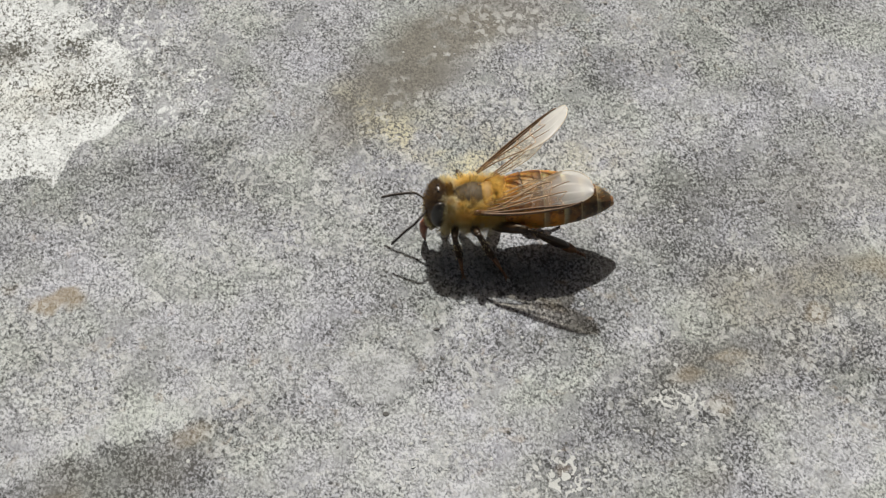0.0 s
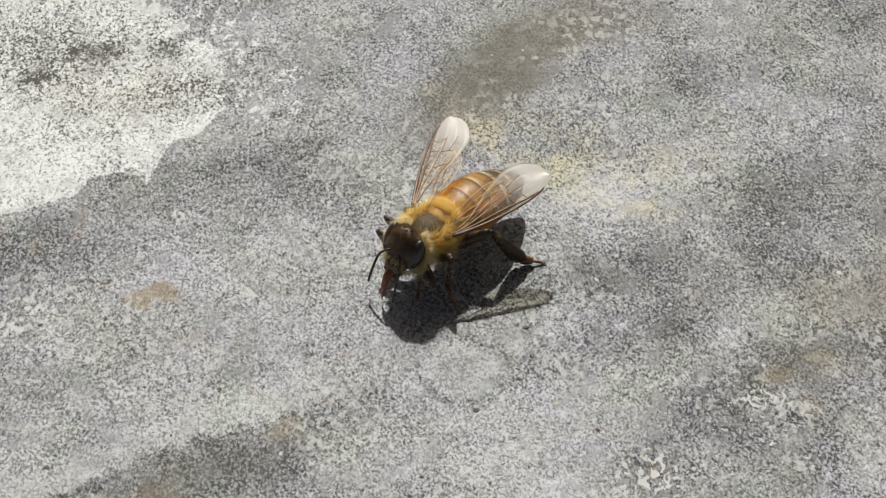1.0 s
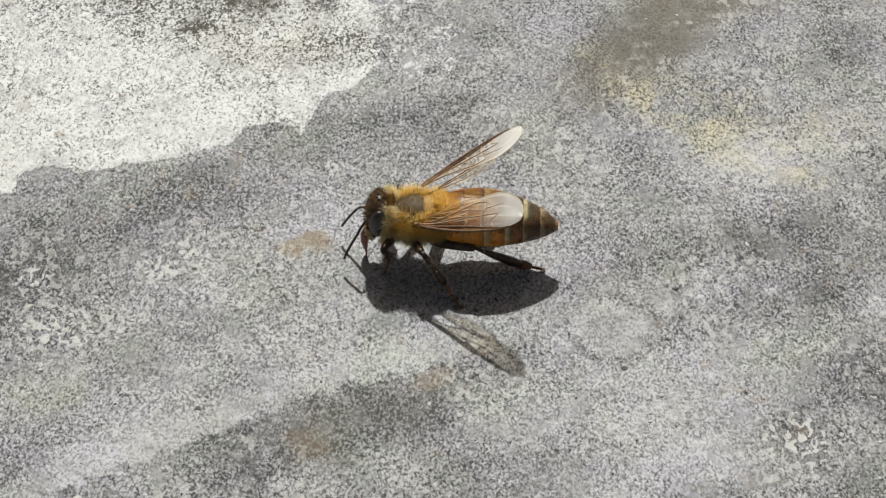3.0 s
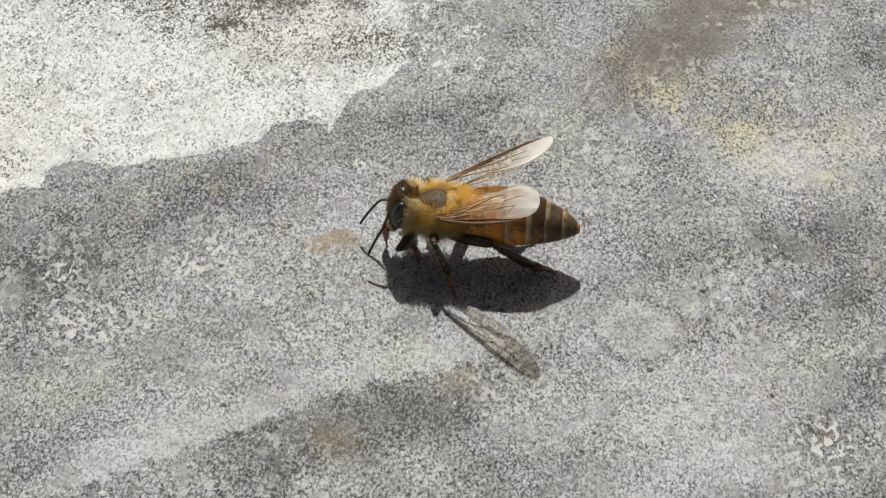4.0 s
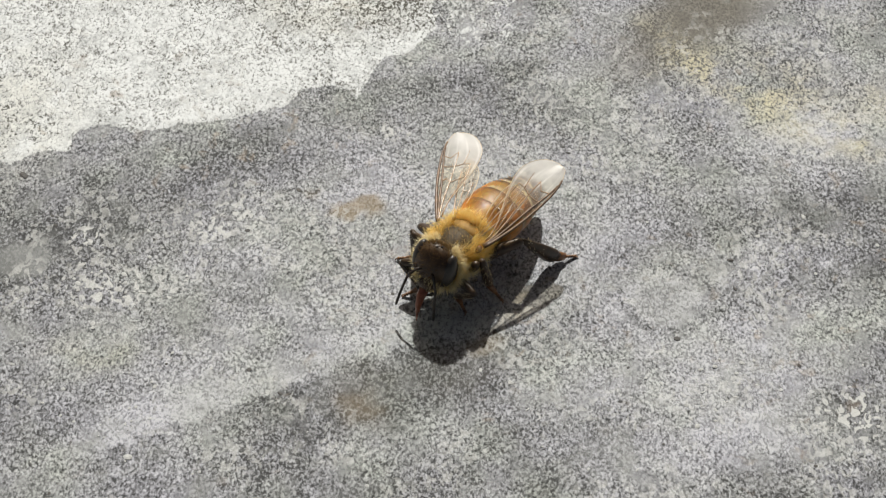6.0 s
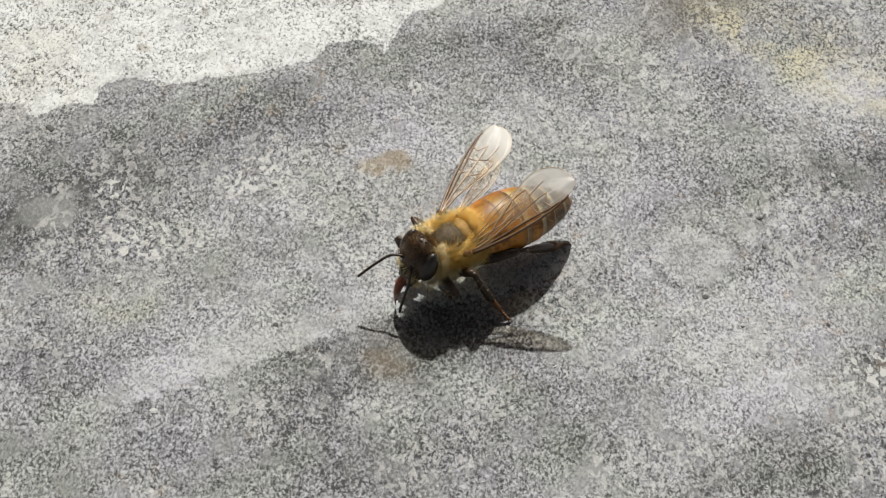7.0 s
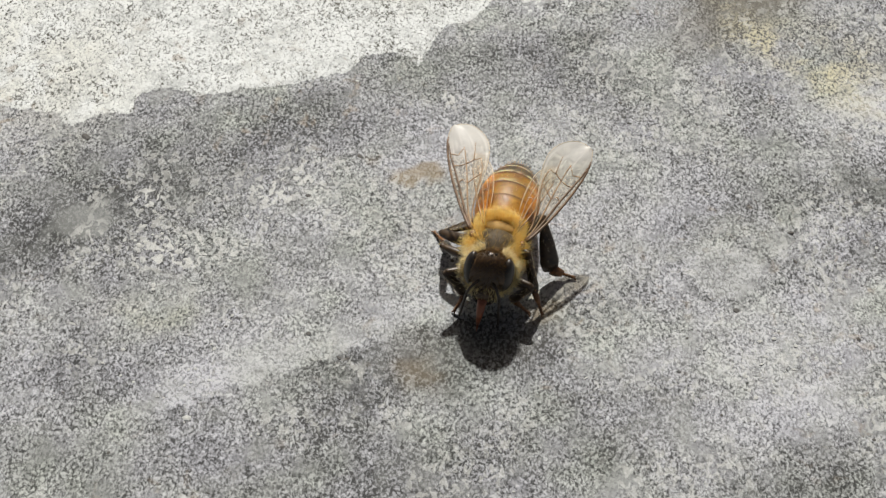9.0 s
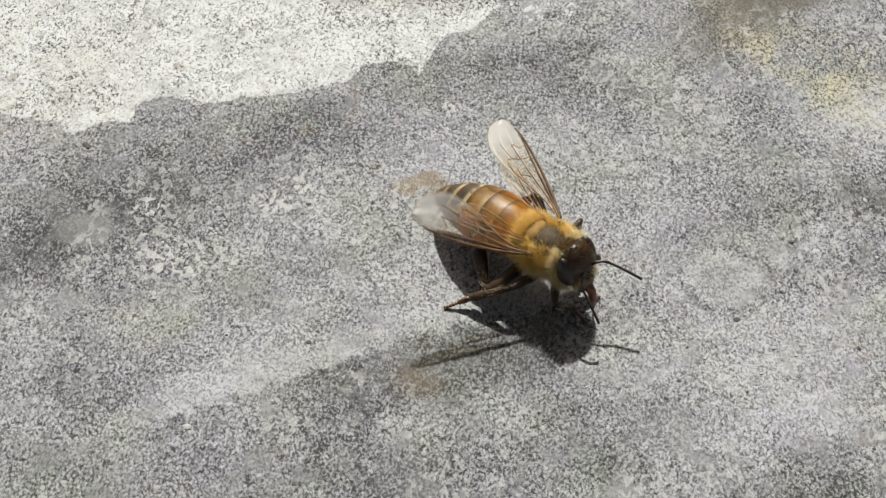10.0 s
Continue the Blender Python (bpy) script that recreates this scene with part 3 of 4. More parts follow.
    rear = sphere_spots((-1.5, 0, 0.1), (0.9, 1.5, 1.25), 5600, rng, lambda d: 1.0 if d[0] < 0.28 else 0.0)
    part("rear_fur", hairs(rear, 0.62, 0.009, (-0.25, 0, 0.30), rng, 0.35), FLANK_HAIR, thorax)
    for side in (1, -1):
        part("tegula", ball((-0.15, side * 1.60, 0.78), (0.32, 0.20, 0.22), None, 14, 10), TARSUS, thorax)


HEAD_SIZE = 1.08


def build_head():
    def shape(p):
        low = smooth(0.3, -1.0, p.z)
        return (p.x * (1 - 0.25 * low), p.y * (1 - 0.48 * float(low)), p.z)

    head = part("head", ball((0.75, 0, -0.25), (0.82, 1.44, 1.68), shape), HEAD, bee, "dark triangular head with large eyes")
    for side in (1, -1):
        eye = ball((0.72, side * 1.05, 0.06), (0.56, 0.44, 1.14), lambda p: (p.x, p.y - side * 0.35 * max(-p.z, 0) ** 2 * 1.0, p.z), 20, 16)
        part("eye", eye, EYE, head, "large glossy dark compound eye")
        jaw = bmesh.new()
        tube(jaw, [(0.95, side * 0.62, -1.35), (1.15, side * 0.50, -1.75), (1.15, side * 0.12, -2.05)], [0.24, 0.20, 0.08], 8, 0.6)
        part("mandible", jaw, DARK, head)
    for x, y, z in ((0.95, 0, 1.36), (0.80, 0.24, 1.42), (0.80, -0.24, 1.42)):
        part("ocellus", ball((x, y, z), (0.085, 0.085, 0.085), None, 10, 8), DARK, head)
    lip = ball((1.25, 0, -1.15), (0.35, 0.62, 0.45), None, 16, 10)
    part("clypeus", lip, HEAD, head)
    fur = sphere_spots((0.75, 0, -0.25), (0.80, 1.28, 1.62), 2200, rng, lambda d: 1.0 if (d[0] > 0.25 and abs(d[1]) < 0.75) or d[2] > 0.75 else 0.12)
    part("face_fur", hairs([f for f in fur if f[0][2] < -0.5][::2], 0.28, 0.013, (0.1, 0, 0.0), rng), PALE_HAIR, head, "pale fur on the lower face")
    part("brow_fur", hairs([f for f in fur if -0.5 <= f[0][2] < 0.6][::2], 0.26, 0.010, (0.1, 0, 0.2), rng), CROWN_HAIR, head)
    part("crown_fur", hairs([f for f in fur if f[0][2] >= 0.6], 0.30, 0.010, (0.1, 0, 0.2), rng), CROWN_HAIR, head)
    cheek = sphere_spots((0.22, 0, -0.20), (0.45, 1.50, 1.60), 1800, rng, lambda d: 1.0 if -0.9 < d[0] < 0.35 and d[2] < 0.9 and abs(d[1]) > 0.30 else 0.0)
    part("cheek_fur", hairs(cheek, 0.55, 0.010, (0.05, 0, 0.0), rng), PALE_HAIR, head)
    tongue = bmesh.new()
    tube(tongue, [(1.15, 0, -1.45), (1.48, 0, -2.0), (1.50, 0, -2.6), (1.42, 0, -3.25)], [0.40, 0.33, 0.25, 0.14], 10, 0.8)
    part("proboscis", tongue, TONGUE, head, "reddish brown tongue reaching down to the stone")
    tip = bmesh.new()
    tube(tip, [(1.43, 0, -3.2), (1.34, 0, -3.6), (1.24, 0, -3.95)], [0.08, 0.06, 0.03], 8)
    part("glossa", tip, TONGUE, head)
    made = []
    for side in (1, -1):
        bm = bmesh.new()
        tube(bm, [(0, 0, 0), (0.25, 0.28 * side, 0.12), (0.62, 0.52 * side, 0.25), (1.0, 0.66 * side, 0.22)], [0.10, 0.09, 0.085, 0.10], 8)
        points, radii = [], []
        for k in range(21):
            s = k / 20
            points.append((0.98 + 2.3 * s, side * (0.66 + 0.18 * s), 0.22 - 0.25 * s * s))
            radii.append((0.085 + 0.012 * (k % 2)) * (0.85 if k in (0, 20) else 1.0))
        tube(bm, points, radii, 8)
        antenna = part("antenna", bm, DARK, head, "slender dark elbowed antenna")
        made.append((antenna, Vector((1.45, side * 0.38, -0.15)) * MM * HEAD_SIZE))
    grown = Matrix.Diagonal((HEAD_SIZE, HEAD_SIZE, HEAD_SIZE, 1))
    for ob in (head, *head.children):
        if ob.name.split(".")[0] != "antenna":
            ob.data.transform(grown)
    return head, made


def build_abdomen():
    """A core with six overlapping back plates; the pivot is the waist."""
    length = 7.5

    def girth(s):
        return 2.14 * max(1e-3, math.sin(math.pi * min(1, 0.16 + 0.84 * s) ** 0.86)) ** 0.54 * (1 - 0.17 * s)

    def spine(s):
        return Vector((-length * s, 0, 0.10 + 0.10 * math.sin(math.pi * s) - 0.75 * s * s))

    core = bmesh.new()
    steps = [k / 24 for k in range(25)]
    rings = []
    for s in steps:
        g, c = 0.955 * girth(min(s, 0.985)), spine(s)
        rings.append([core.verts.new(c + Vector((0, g * math.cos(a), 0.90 * g * math.sin(a) - (0.06 if math.sin(a) < 0 else 0)))) for a in (math.tau * k / 28 for k in range(28))])
    for a, b in zip(rings, rings[1:]):
        for k in range(28):
            core.faces.new((a[k], a[(k + 1) % 28], b[(k + 1) % 28], b[k]))
    core.faces.new(rings[0][::-1])
    core.faces.new(rings[-1])
    belly = plain_material("belly_cuticle", (0.22, 0.09, 0.025), (0.42, 0.20, 0.07), 900, 0.4)
    abdomen = part("abdomen", core, belly, bee, "striped amber abdomen with a dark pointed end")
    cuts = (0.0, 0.17, 0.36, 0.54, 0.70, 0.85, 1.0)
    darkness = (0.05, 0.10, 0.28, 0.85, 1.0, 1.0)
    down = (0.1, 0.10, 0.55, 0.95, 0.95, 0.8)
    for n in range(6):
        bm = bmesh.new()
        values, rows = [], 9
        rings = []
        for i in range(rows):
            f = i / (rows - 1)
            s = cuts[n] + (cuts[n + 1] - cuts[n]) * (f * 1.06 - (0.02 if n else 0))
            s = min(max(s, 0), 0.992)
            g, c = girth(s) * (1.0 + 0.020 * f) + 0.015 - (0.07 if f == 1 else 0), spine(s)
            ring = []
            for k in range(33):
                a = radians(-38 + 256 * k / 32)
                ring.append(bm.verts.new(c + Vector((0, g * math.cos(a), 0.90 * g * math.sin(a)))))
                side = abs(math.cos(a)) ** 6
                values.append((f * (0.9 if n in (0, 5) else 1.0), min(1, max(0, darkness[n] + (0.32 * max(0, math.sin(a)) ** 4 * (n > 0) - (0.60 if n < 3 else 0.15) * side if n < 4 else 0))), down[n] * float(smooth(0.30, 0.05, f)), float(smooth(0.45, 0.85, abs(math.cos(a))))))
            rings.append(ring)
        for a, b in zip(rings, rings[1:]):
            for k in range(32):
                bm.faces.new((a[k], a[k + 1], b[k + 1], b[k]))
        plate = part("tergite", bm, TERGITE, abdomen)
        for j, name in enumerate(("back", "dark", "downy", "flank")):
            plate.data.attributes.new(name, "FLOAT", "POINT").data.foreach_set("value", [v[j] for v in values])
    spots = []
    for n in range(900):
        s, a = rng.uniform(0.02, 0.97), radians(rng.uniform(-30, 210))
        if rng.uniform() > (1.0 if s < 0.15 else 0.35) + 0.3 * s:
            continue
        n_ = Vector((0.0, math.cos(a), math.sin(a)))
        spots.append((spine(s) + Vector((0, girth(s) * math.cos(a), 0.9 * girth(s) * math.sin(a))), n_))
    part("abdomen_hair", hairs(spots, 0.28, 0.008, (-1.3, 0, 0), rng), GREY_HAIR, abdomen)
    return abdomen


FORE_SPAN, HIND_SPAN = 7.8, 5.3


def wing_edges(kind):
    if kind == "forewing":
        span = FORE_SPAN
        front = lambda u: 0.20 + 0.42 * math.sin(math.pi * min(1, u * 1.05)) ** 0.8 * 0.8
        back = lambda u: -0.08 - 2.25 * float(smooth(0.02, 0.76, u))
        close = lambda u: math.sqrt(max(0.0, 1 - (max(0.0, u - 0.70) / 0.30) ** 2.3))
    else:
        span = HIND_SPAN
        front = lambda u: 0.06 + 0.10 * math.sin(math.pi * u)
        back = lambda u: -0.10 - 1.05 * math.sin(math.pi * min(1.0, 0.04 + 0.66 * u)) ** 1.3
        close = lambda u: math.sqrt(max(0.0, 1 - (max(0.0, u - 0.70) / 0.30) ** 2.0))
    return span, front, back, close


def wing_point(kind, side, u, v):
    """A point of the wing: u from root to tip, v from the front edge to the back edge."""
    span, front, back, close = wing_edges(kind)
    mid = 0.5 * (front(u) + back(u)) * 0.55 + 0.45 * front(u)
    y = mid + (front(u) + (back(u) - front(u)) * v - mid) * close(u)
    ripple = 0.05 * math.sin(9 * v + 2 * u) * (1 - v) + 0.10 * u * u * (v - 0.3)
    return Vector((span * u, side * y, ripple))


def build_wing(kind, side):
    bm, outer, glint_streak = bmesh.new(), [], []
    nu, nv = 44, 40
    grid = [[bm.verts.new(wing_point(kind, side, i / nu * 0.999, j / nv)) for j in range(nv + 1)] for i in range(nu + 1)]
    for i in range(nu + 1):
        for j in range(nv + 1):
            outer.append(min(1, i / nu * (0.55 if kind == "hindwing" else 1.0) + 0.25 * (j / nv) * (i / nu)))
            # where the painted glint streaks run, between root and tip
            glint_streak.append(max(0.0, math.sin(26 * (j / nv) ** 0.8 + 3 * i / nu)) ** 6 * float(smooth(0.04, 0.15, i / nu) * smooth(0.98, 0.60, i / nu)))
    for i in range(nu):
        for j in range(nv):
            bm.faces.new((grid[i][j], grid[i + 1][j], grid[i + 1][j + 1], grid[i][j + 1]))
    wing = part(kind, bm, MEMBRANE, bee, "clear membranous wing with brown veins, milky at the tip with painted sun glare")
    wing.data.attributes.new("outer", "FLOAT", "POINT").data.foreach_set("value", outer)
    wing.data.attributes.new("glint_streak", "FLOAT", "POINT").data.foreach_set("value", glint_streak)
    if kind == "forewing":
        lines = [([(0, 0), (0.2, 0), (0.45, 0), (0.72, 0), (0.9, 0.0)], 0.074), ([(0, 0.3), (0.2, 0.22), (0.45, 0.16), (0.62, 0.10), (0.84, 0.03)], 0.062),
                 ([(0, 0.5), (0.2, 0.5), (0.42, 0.46), (0.6, 0.42), (0.76, 0.42)], 0.045), ([(0.05, 0.9), (0.3, 0.92), (0.5, 0.90), (0.62, 0.80)], 0.04),
                 ([(0.42, 0.46), (0.45, 0.65), (0.48, 0.90)], 0.032), ([(0.62, 0.10), (0.60, 0.25), (0.60, 0.42)], 0.032), ([(0.60, 0.42), (0.62, 0.60), (0.62, 0.80)], 0.03),
                 ([(0.45, 0.16), (0.47, 0.3), (0.42, 0.46)], 0.032), ([(0.62, 0.62), (0.72, 0.66), (0.78, 0.70)], 0.026), ([(0.74, 0.06), (0.70, 0.25), (0.76, 0.42)], 0.028)]
    else:
        lines = [([(0, 0), (0.3, 0), (0.6, 0), (0.8, 0)], 0.045), ([(0, 0.4), (0.3, 0.38), (0.55, 0.35), (0.8, 0.30)], 0.034), ([(0.1, 0.6), (0.4, 0.72), (0.6, 0.78)], 0.028), ([(0.45, 0.37), (0.47, 0.55), (0.44, 0.73)], 0.024)]
    for knots, radius in lines:
        bm, fine = bmesh.new(), []
        for a, b in zip(knots, knots[1:]):
            fine += [(a[0] + (b[0] - a[0]) * k / 5, a[1] + (b[1] - a[1]) * k / 5) for k in range(5)]
        fine.append(knots[-1])
        taper = [(1.6 if radius > 0.06 else 1.35) * radius * (1 - 0.45 * k / len(fine)) for k in range(len(fine))]
        tube(bm, [wing_point(kind, side, u, v) for u, v in fine], taper, 6)
        part("vein", bm, COSTA if radius > 0.06 else VEIN, wing)
    bm = bmesh.new()
    edge = [wing_point(kind, side, 0.25 + 0.745 * k / 30, 1.0) for k in range(31)] + [wing_point(kind, side, 0.99 - 0.1 * k / 6, 0.0) for k in range(7)]
    tube(bm, edge, [0.022] * len(edge), 5)
    part("rim", bm, RIM, wing)
    return wing


LEGS = {"fore": ((1.25, 0.85, -1.15), (2.1, 2.3, 1.6)), "mid": ((0.05, 1.10, -1.35), (2.4, 2.9, 1.9)), "hind": ((-1.15, 1.10, -1.15), (3.1, 4.0, 1.9))}


def build_leg(kind, side):
    """Femur, tibia and tarsus, each along its own +x from its joint."""
    ((hx, hy, hz), (femur, tibia, tarsus)) = LEGS[kind]
    bm = bmesh.new()
    tube(bm, [(0.75 * hx, side * 0.45 * hy, hz + 0.30), (0.92 * hx, side * 0.8 * hy, hz + 0.02), (hx, side * hy, hz)], [0.50, 0.42, 0.26], 9)
    part("coxa", bm, LEG, bee)
    thick = {"fore": 0.37, "mid": 0.40, "hind": 0.50}[kind]
    wide = 0.64 if kind == "hind" else 0.37
    made = []
    bm = bmesh.new()
    tube(bm, [(-0.1, 0, 0), (0.25 * femur, 0, 0.03), (0.6 * femur, 0, 0.05), (0.92 * femur, 0, 0), (femur, 0, 0)], [0.7 * thick, thick, 0.95 * thick, 0.7 * thick, 0.5 * thick], 10, 0.8)
    made.append(part("femur", bm, LEG, bee))
    bm = bmesh.new()
    tube(bm, [(-0.05, 0, 0), (0.15 * tibia, 0, 0), (0.5 * tibia, 0, 0), (0.85 * tibia, 0, 0), (tibia, 0, 0)], [0.19, 0.26, 0.80 * wide, wide, 0.80 * wide], 10, 0.5 if kind == "hind" else 0.8)
    made.append(part("tibia", bm, LEG, bee, "broad dark pollen-basket tibia" if kind == "hind" else ""))
    bm = bmesh.new()
    first = 0.46 * tarsus
    tube(bm, [(-0.04, 0, 0), (0.08, 0, 0), (0.5 * first, 0, 0), (first, 0, 0)], [0.13, 0.60 * wide, 0.62 * wide, 0.42 * wide] if kind == "hind" else [0.15, 0.24, 0.24, 0.17], 8, 0.7)
    at, step = first, 0.105 * tarsus
    for k in range(4):
        tube(bm, [(at - 0.02, 0, 0), (at + 0.7 * step, 0, 0), (at + step, 0, 0)], [0.07, 0.125, 0.10], 7)
        at += step
    for fork in (1, -1):
        tube(bm, [(at - 0.03, 0, 0), (at + 0.14, 0.10 * fork, 0.02), (at + 0.24, 0.16 * fork, -0.08)], [0.06, 0.05, 0.015], 6)
    made.append(part("tarsus", bm, TARSUS, bee, "reddish brown foot"))
    spots = []
    for n in range(110):
        x, a = rng.uniform(0.1, 1) * tibia, rng.uniform(0, math.tau)
        spots.append(((x, 0.14 * math.cos(a), 0.2 * math.sin(a)), (0.4, math.cos(a), math.sin(a))))
    part("leg_hair", hairs(spots, 0.30, 0.011, (0.4, 0, 0), rng), PALE_HAIR, made[1])
    return made


build_thorax()
head, antennae = build_head()
abdomen = build_abdomen()
wings = {(kind, side): build_wing(kind, side) for side in (1, -1) for kind in ("forewing", "hindwing")}
legs = {(kind, side): build_leg(kind, side) for kind in LEGS for side in (1, -1)}


# ---- what moves ----
def frame_of(origin, along, up):
    """A pose whose +x runs along, with +z as near to up as can be; millimetres."""
    x = Vector(along).normalized()
    y = Vector(up).cross(x).normalized()
    z = x.cross(y)
    return Matrix.Translation(Vector(origin) * MM) @ Matrix((x, y, z)).transposed().to_4x4()


def bend_leg(kind, side, foot):
    """Poses of femur, tibia and tarsus that bring the claws to foot, in the bee's space."""
    (hx, hy, hz), (a, b, c) = LEGS[kind]
    hip = Vector((hx, side * hy, hz))
    flat = Vector((foot.x - hip.x, foot.y - hip.y, 0))
    out = flat.normalized()
    reach = (foot - hip).length
    rise = radians(58 if reach < 0.55 * (a + b + c) else 32 if reach < 0.8 * (a + b + c) else 14)
    near = float(smooth(-5.0, -3.0, foot.x))
    if kind == "hind" and side > 0:
        rise *= 1 - 0.65 * near
    ankle = foot - 1.02 * c * (math.cos(rise) * out - math.sin(rise) * Vector((0, 0, 1)))
    gap = ankle - hip
    d = min(max(gap.length, abs(a - b) + 0.15), a + b - 0.02)
    way = gap.normalized()
    if kind == "hind":
        # a foot set wide lifts the knee, a foot set far forward lies flat
        wide = float(smooth(2.5, 5.0, abs(foot.y)) * smooth(-3.0, -5.0, foot.x))
        pole = Vector((-0.3 - 0.4 * near, side * (0.65 - 0.2 * wide + 0.25 * near), 0.85 + 0.35 * wide)) if side > 0 else Vector((-0.2, 0.5 * side, -0.15))
    else:
        pole = Vector((0.2, 0.55 * side, 1.0 if side > 0 else 0.30))
    pole = (pole - pole.dot(way) * way).normalized()
    x = (a * a - b * b + d * d) / (2 * d)
    knee = hip + x * way + math.sqrt(max(a * a - x * x, 0)) * pole
    ankle = hip + d * way
    up = Vector((0, 0, 1))
    sideways = way.cross(pole)
    lift = lambda v: sideways.cross(v)
    return [frame_of(hip, knee - hip, pole), frame_of(knee, ankle - knee, pole + 0.3 * way), frame_of(ankle, foot - ankle, up + 0.2 * out)]


def motions():
    stance = [  # seconds, x, y in mm, heading, nose up, roll in degrees
        (0.0, 20.67, 4.59, -180.0, -1.0, -3.0),
        (0.2, 18.32, 5.91, -192.8, 0.0, -1.0),
        (0.4, 13.77, 5.59, -174.9, 2.0, 1.0),
        (0.5, 11.88, 4.67, -176.8, 2.0, 2.0),
        (0.6, 10.64, 2.91, -161.1, 3.0, 1.0),
        (0.7, 10.76, 1.94, -145.7, 3.0, 0.0),
        (0.8, 12.09, 2.31, -142.8, 3.0, 0.0),
        (1.0, 11.32, 1.95, -136.8, 4.0, -2.0),
        (1.2, 10.92, 1.42, -140.2, 3.0, -2.0),
        (1.5, 11.26, 1.75, -143.8, 3.0, -2.0),
        (1.8, 11.38, 1.55, -146.8, 1.0, -1.0),
        (2.0, 9.79, 1.91, -155.1, 0.0, -1.0),
        (2.1, 8.79, 0.89, -154.6, 0.0, -0.5),
        (2.2, 7.05, 0.25, -159.3, 0.0, 0.0),
        (2.3, 5.68, -0.34, -161.4, 0.0, 0.0),
        (2.4, 3.22, -1.02, -160.1, 0.0, 0.0),
        (2.5, 1.60, -1.61, -159.9, 0.0, 0.0),
        (2.8, 0.74, -0.90, -178.5, 1.0, 0.0),
        (3.0, 0.22, -0.46, -181.3, 1.0, 0.0),
        (4.3, -0.11, 0.27, -188.0, 2.0, 2.0),
        (4.5, 0.12, 0.60, -192.1, 2.0, 2.0),
        (4.7, 0.05, 0.42, -191.4, 2.0, 0.0),
        (4.8, 0.70, 0.46, -175.9, 1.0, -1.0),
        (4.9, 0.57, -1.14, -158.9, 2.0, -1.0),
        (5.0, 0.06, -2.02, -145.2, 2.0, -2.0),
        (5.1, -0.53, -4.01, -131.1, 3.0, -2.0),
        (5.2, -0.48, -5.33, -125.1, 4.0, -1.0),
        (5.3, 0.03, -5.15, -116.8, 5.0, 0.0),
        (5.5, -0.20, -6.35, -114.5, 6.0, 1.0),
        (5.7, -0.19, -5.54, -118.0, 6.0, 0.0),
        (6.8, -2.41, -10.38, -139.6, 4.0, -3.0),
        (7.0, -2.58, -10.07, -144.0, 4.0, -4.0),
        (7.2, -2.75, -9.03, -153.0, 3.0, -3.0),
        (7.3, -3.23, -9.20, -159.5, 2.0, -2.0),
        (7.5, -4.17, -8.24, -166.1, 1.0, -1.0),
        (7.8, -5.22, -8.09, -177.7, 1.0, -2.0),
        (8.0, -5.00, -7.20, -179.0, 1.0, -2.0),
        (8.2, -3.81, -7.60, -157.7, 5.0, -2.0),
        (8.4, -2.53, -7.47, -151.0, 8.0, -1.0),
        (8.5, -2.70, -7.03, -145.7, 10.0, -1.0),
        (8.6, -2.51, -7.18, -142.6, 9.0, -2.0),
        (8.8, -1.90, -6.62, -136.5, 6.0, -4.0),
        (8.9, -1.37, -7.91, -118.6, 4.5, -4.5),
        (9.0, -1.77, -9.42, -99.0, 3.0, -5.0),
        (9.2, -2.09, -9.91, -96.1, 3.0, -3.0),
        (9.4, -2.02, -10.08, -91.2, 3.0, -1.0),
        (9.5, -1.38, -9.94, -87.3, 2.0, 0.0),
        (9.7, -1.00, -9.36, -84.3, 3.0, 2.0),
        (9.8, -0.80, -8.85, -85.4, 3.0, 3.0),
        (9.9, 0.53, -8.08, -48.8, 3.0, 3.0),
        (10.0, 1.51, -8.32, -37.8, 5.0, 5.0),
    ]
    rows = [(t, pose(x * MM, y * MM, STAND * MM, 0, 0, yaw) @ pose(0, 0, 0, 0, -pitch, 0) @ pose(0, 0, 0, roll, 0, 0)) for t, x, y, yaw, pitch, roll in stance]
    walk(bee, rows)
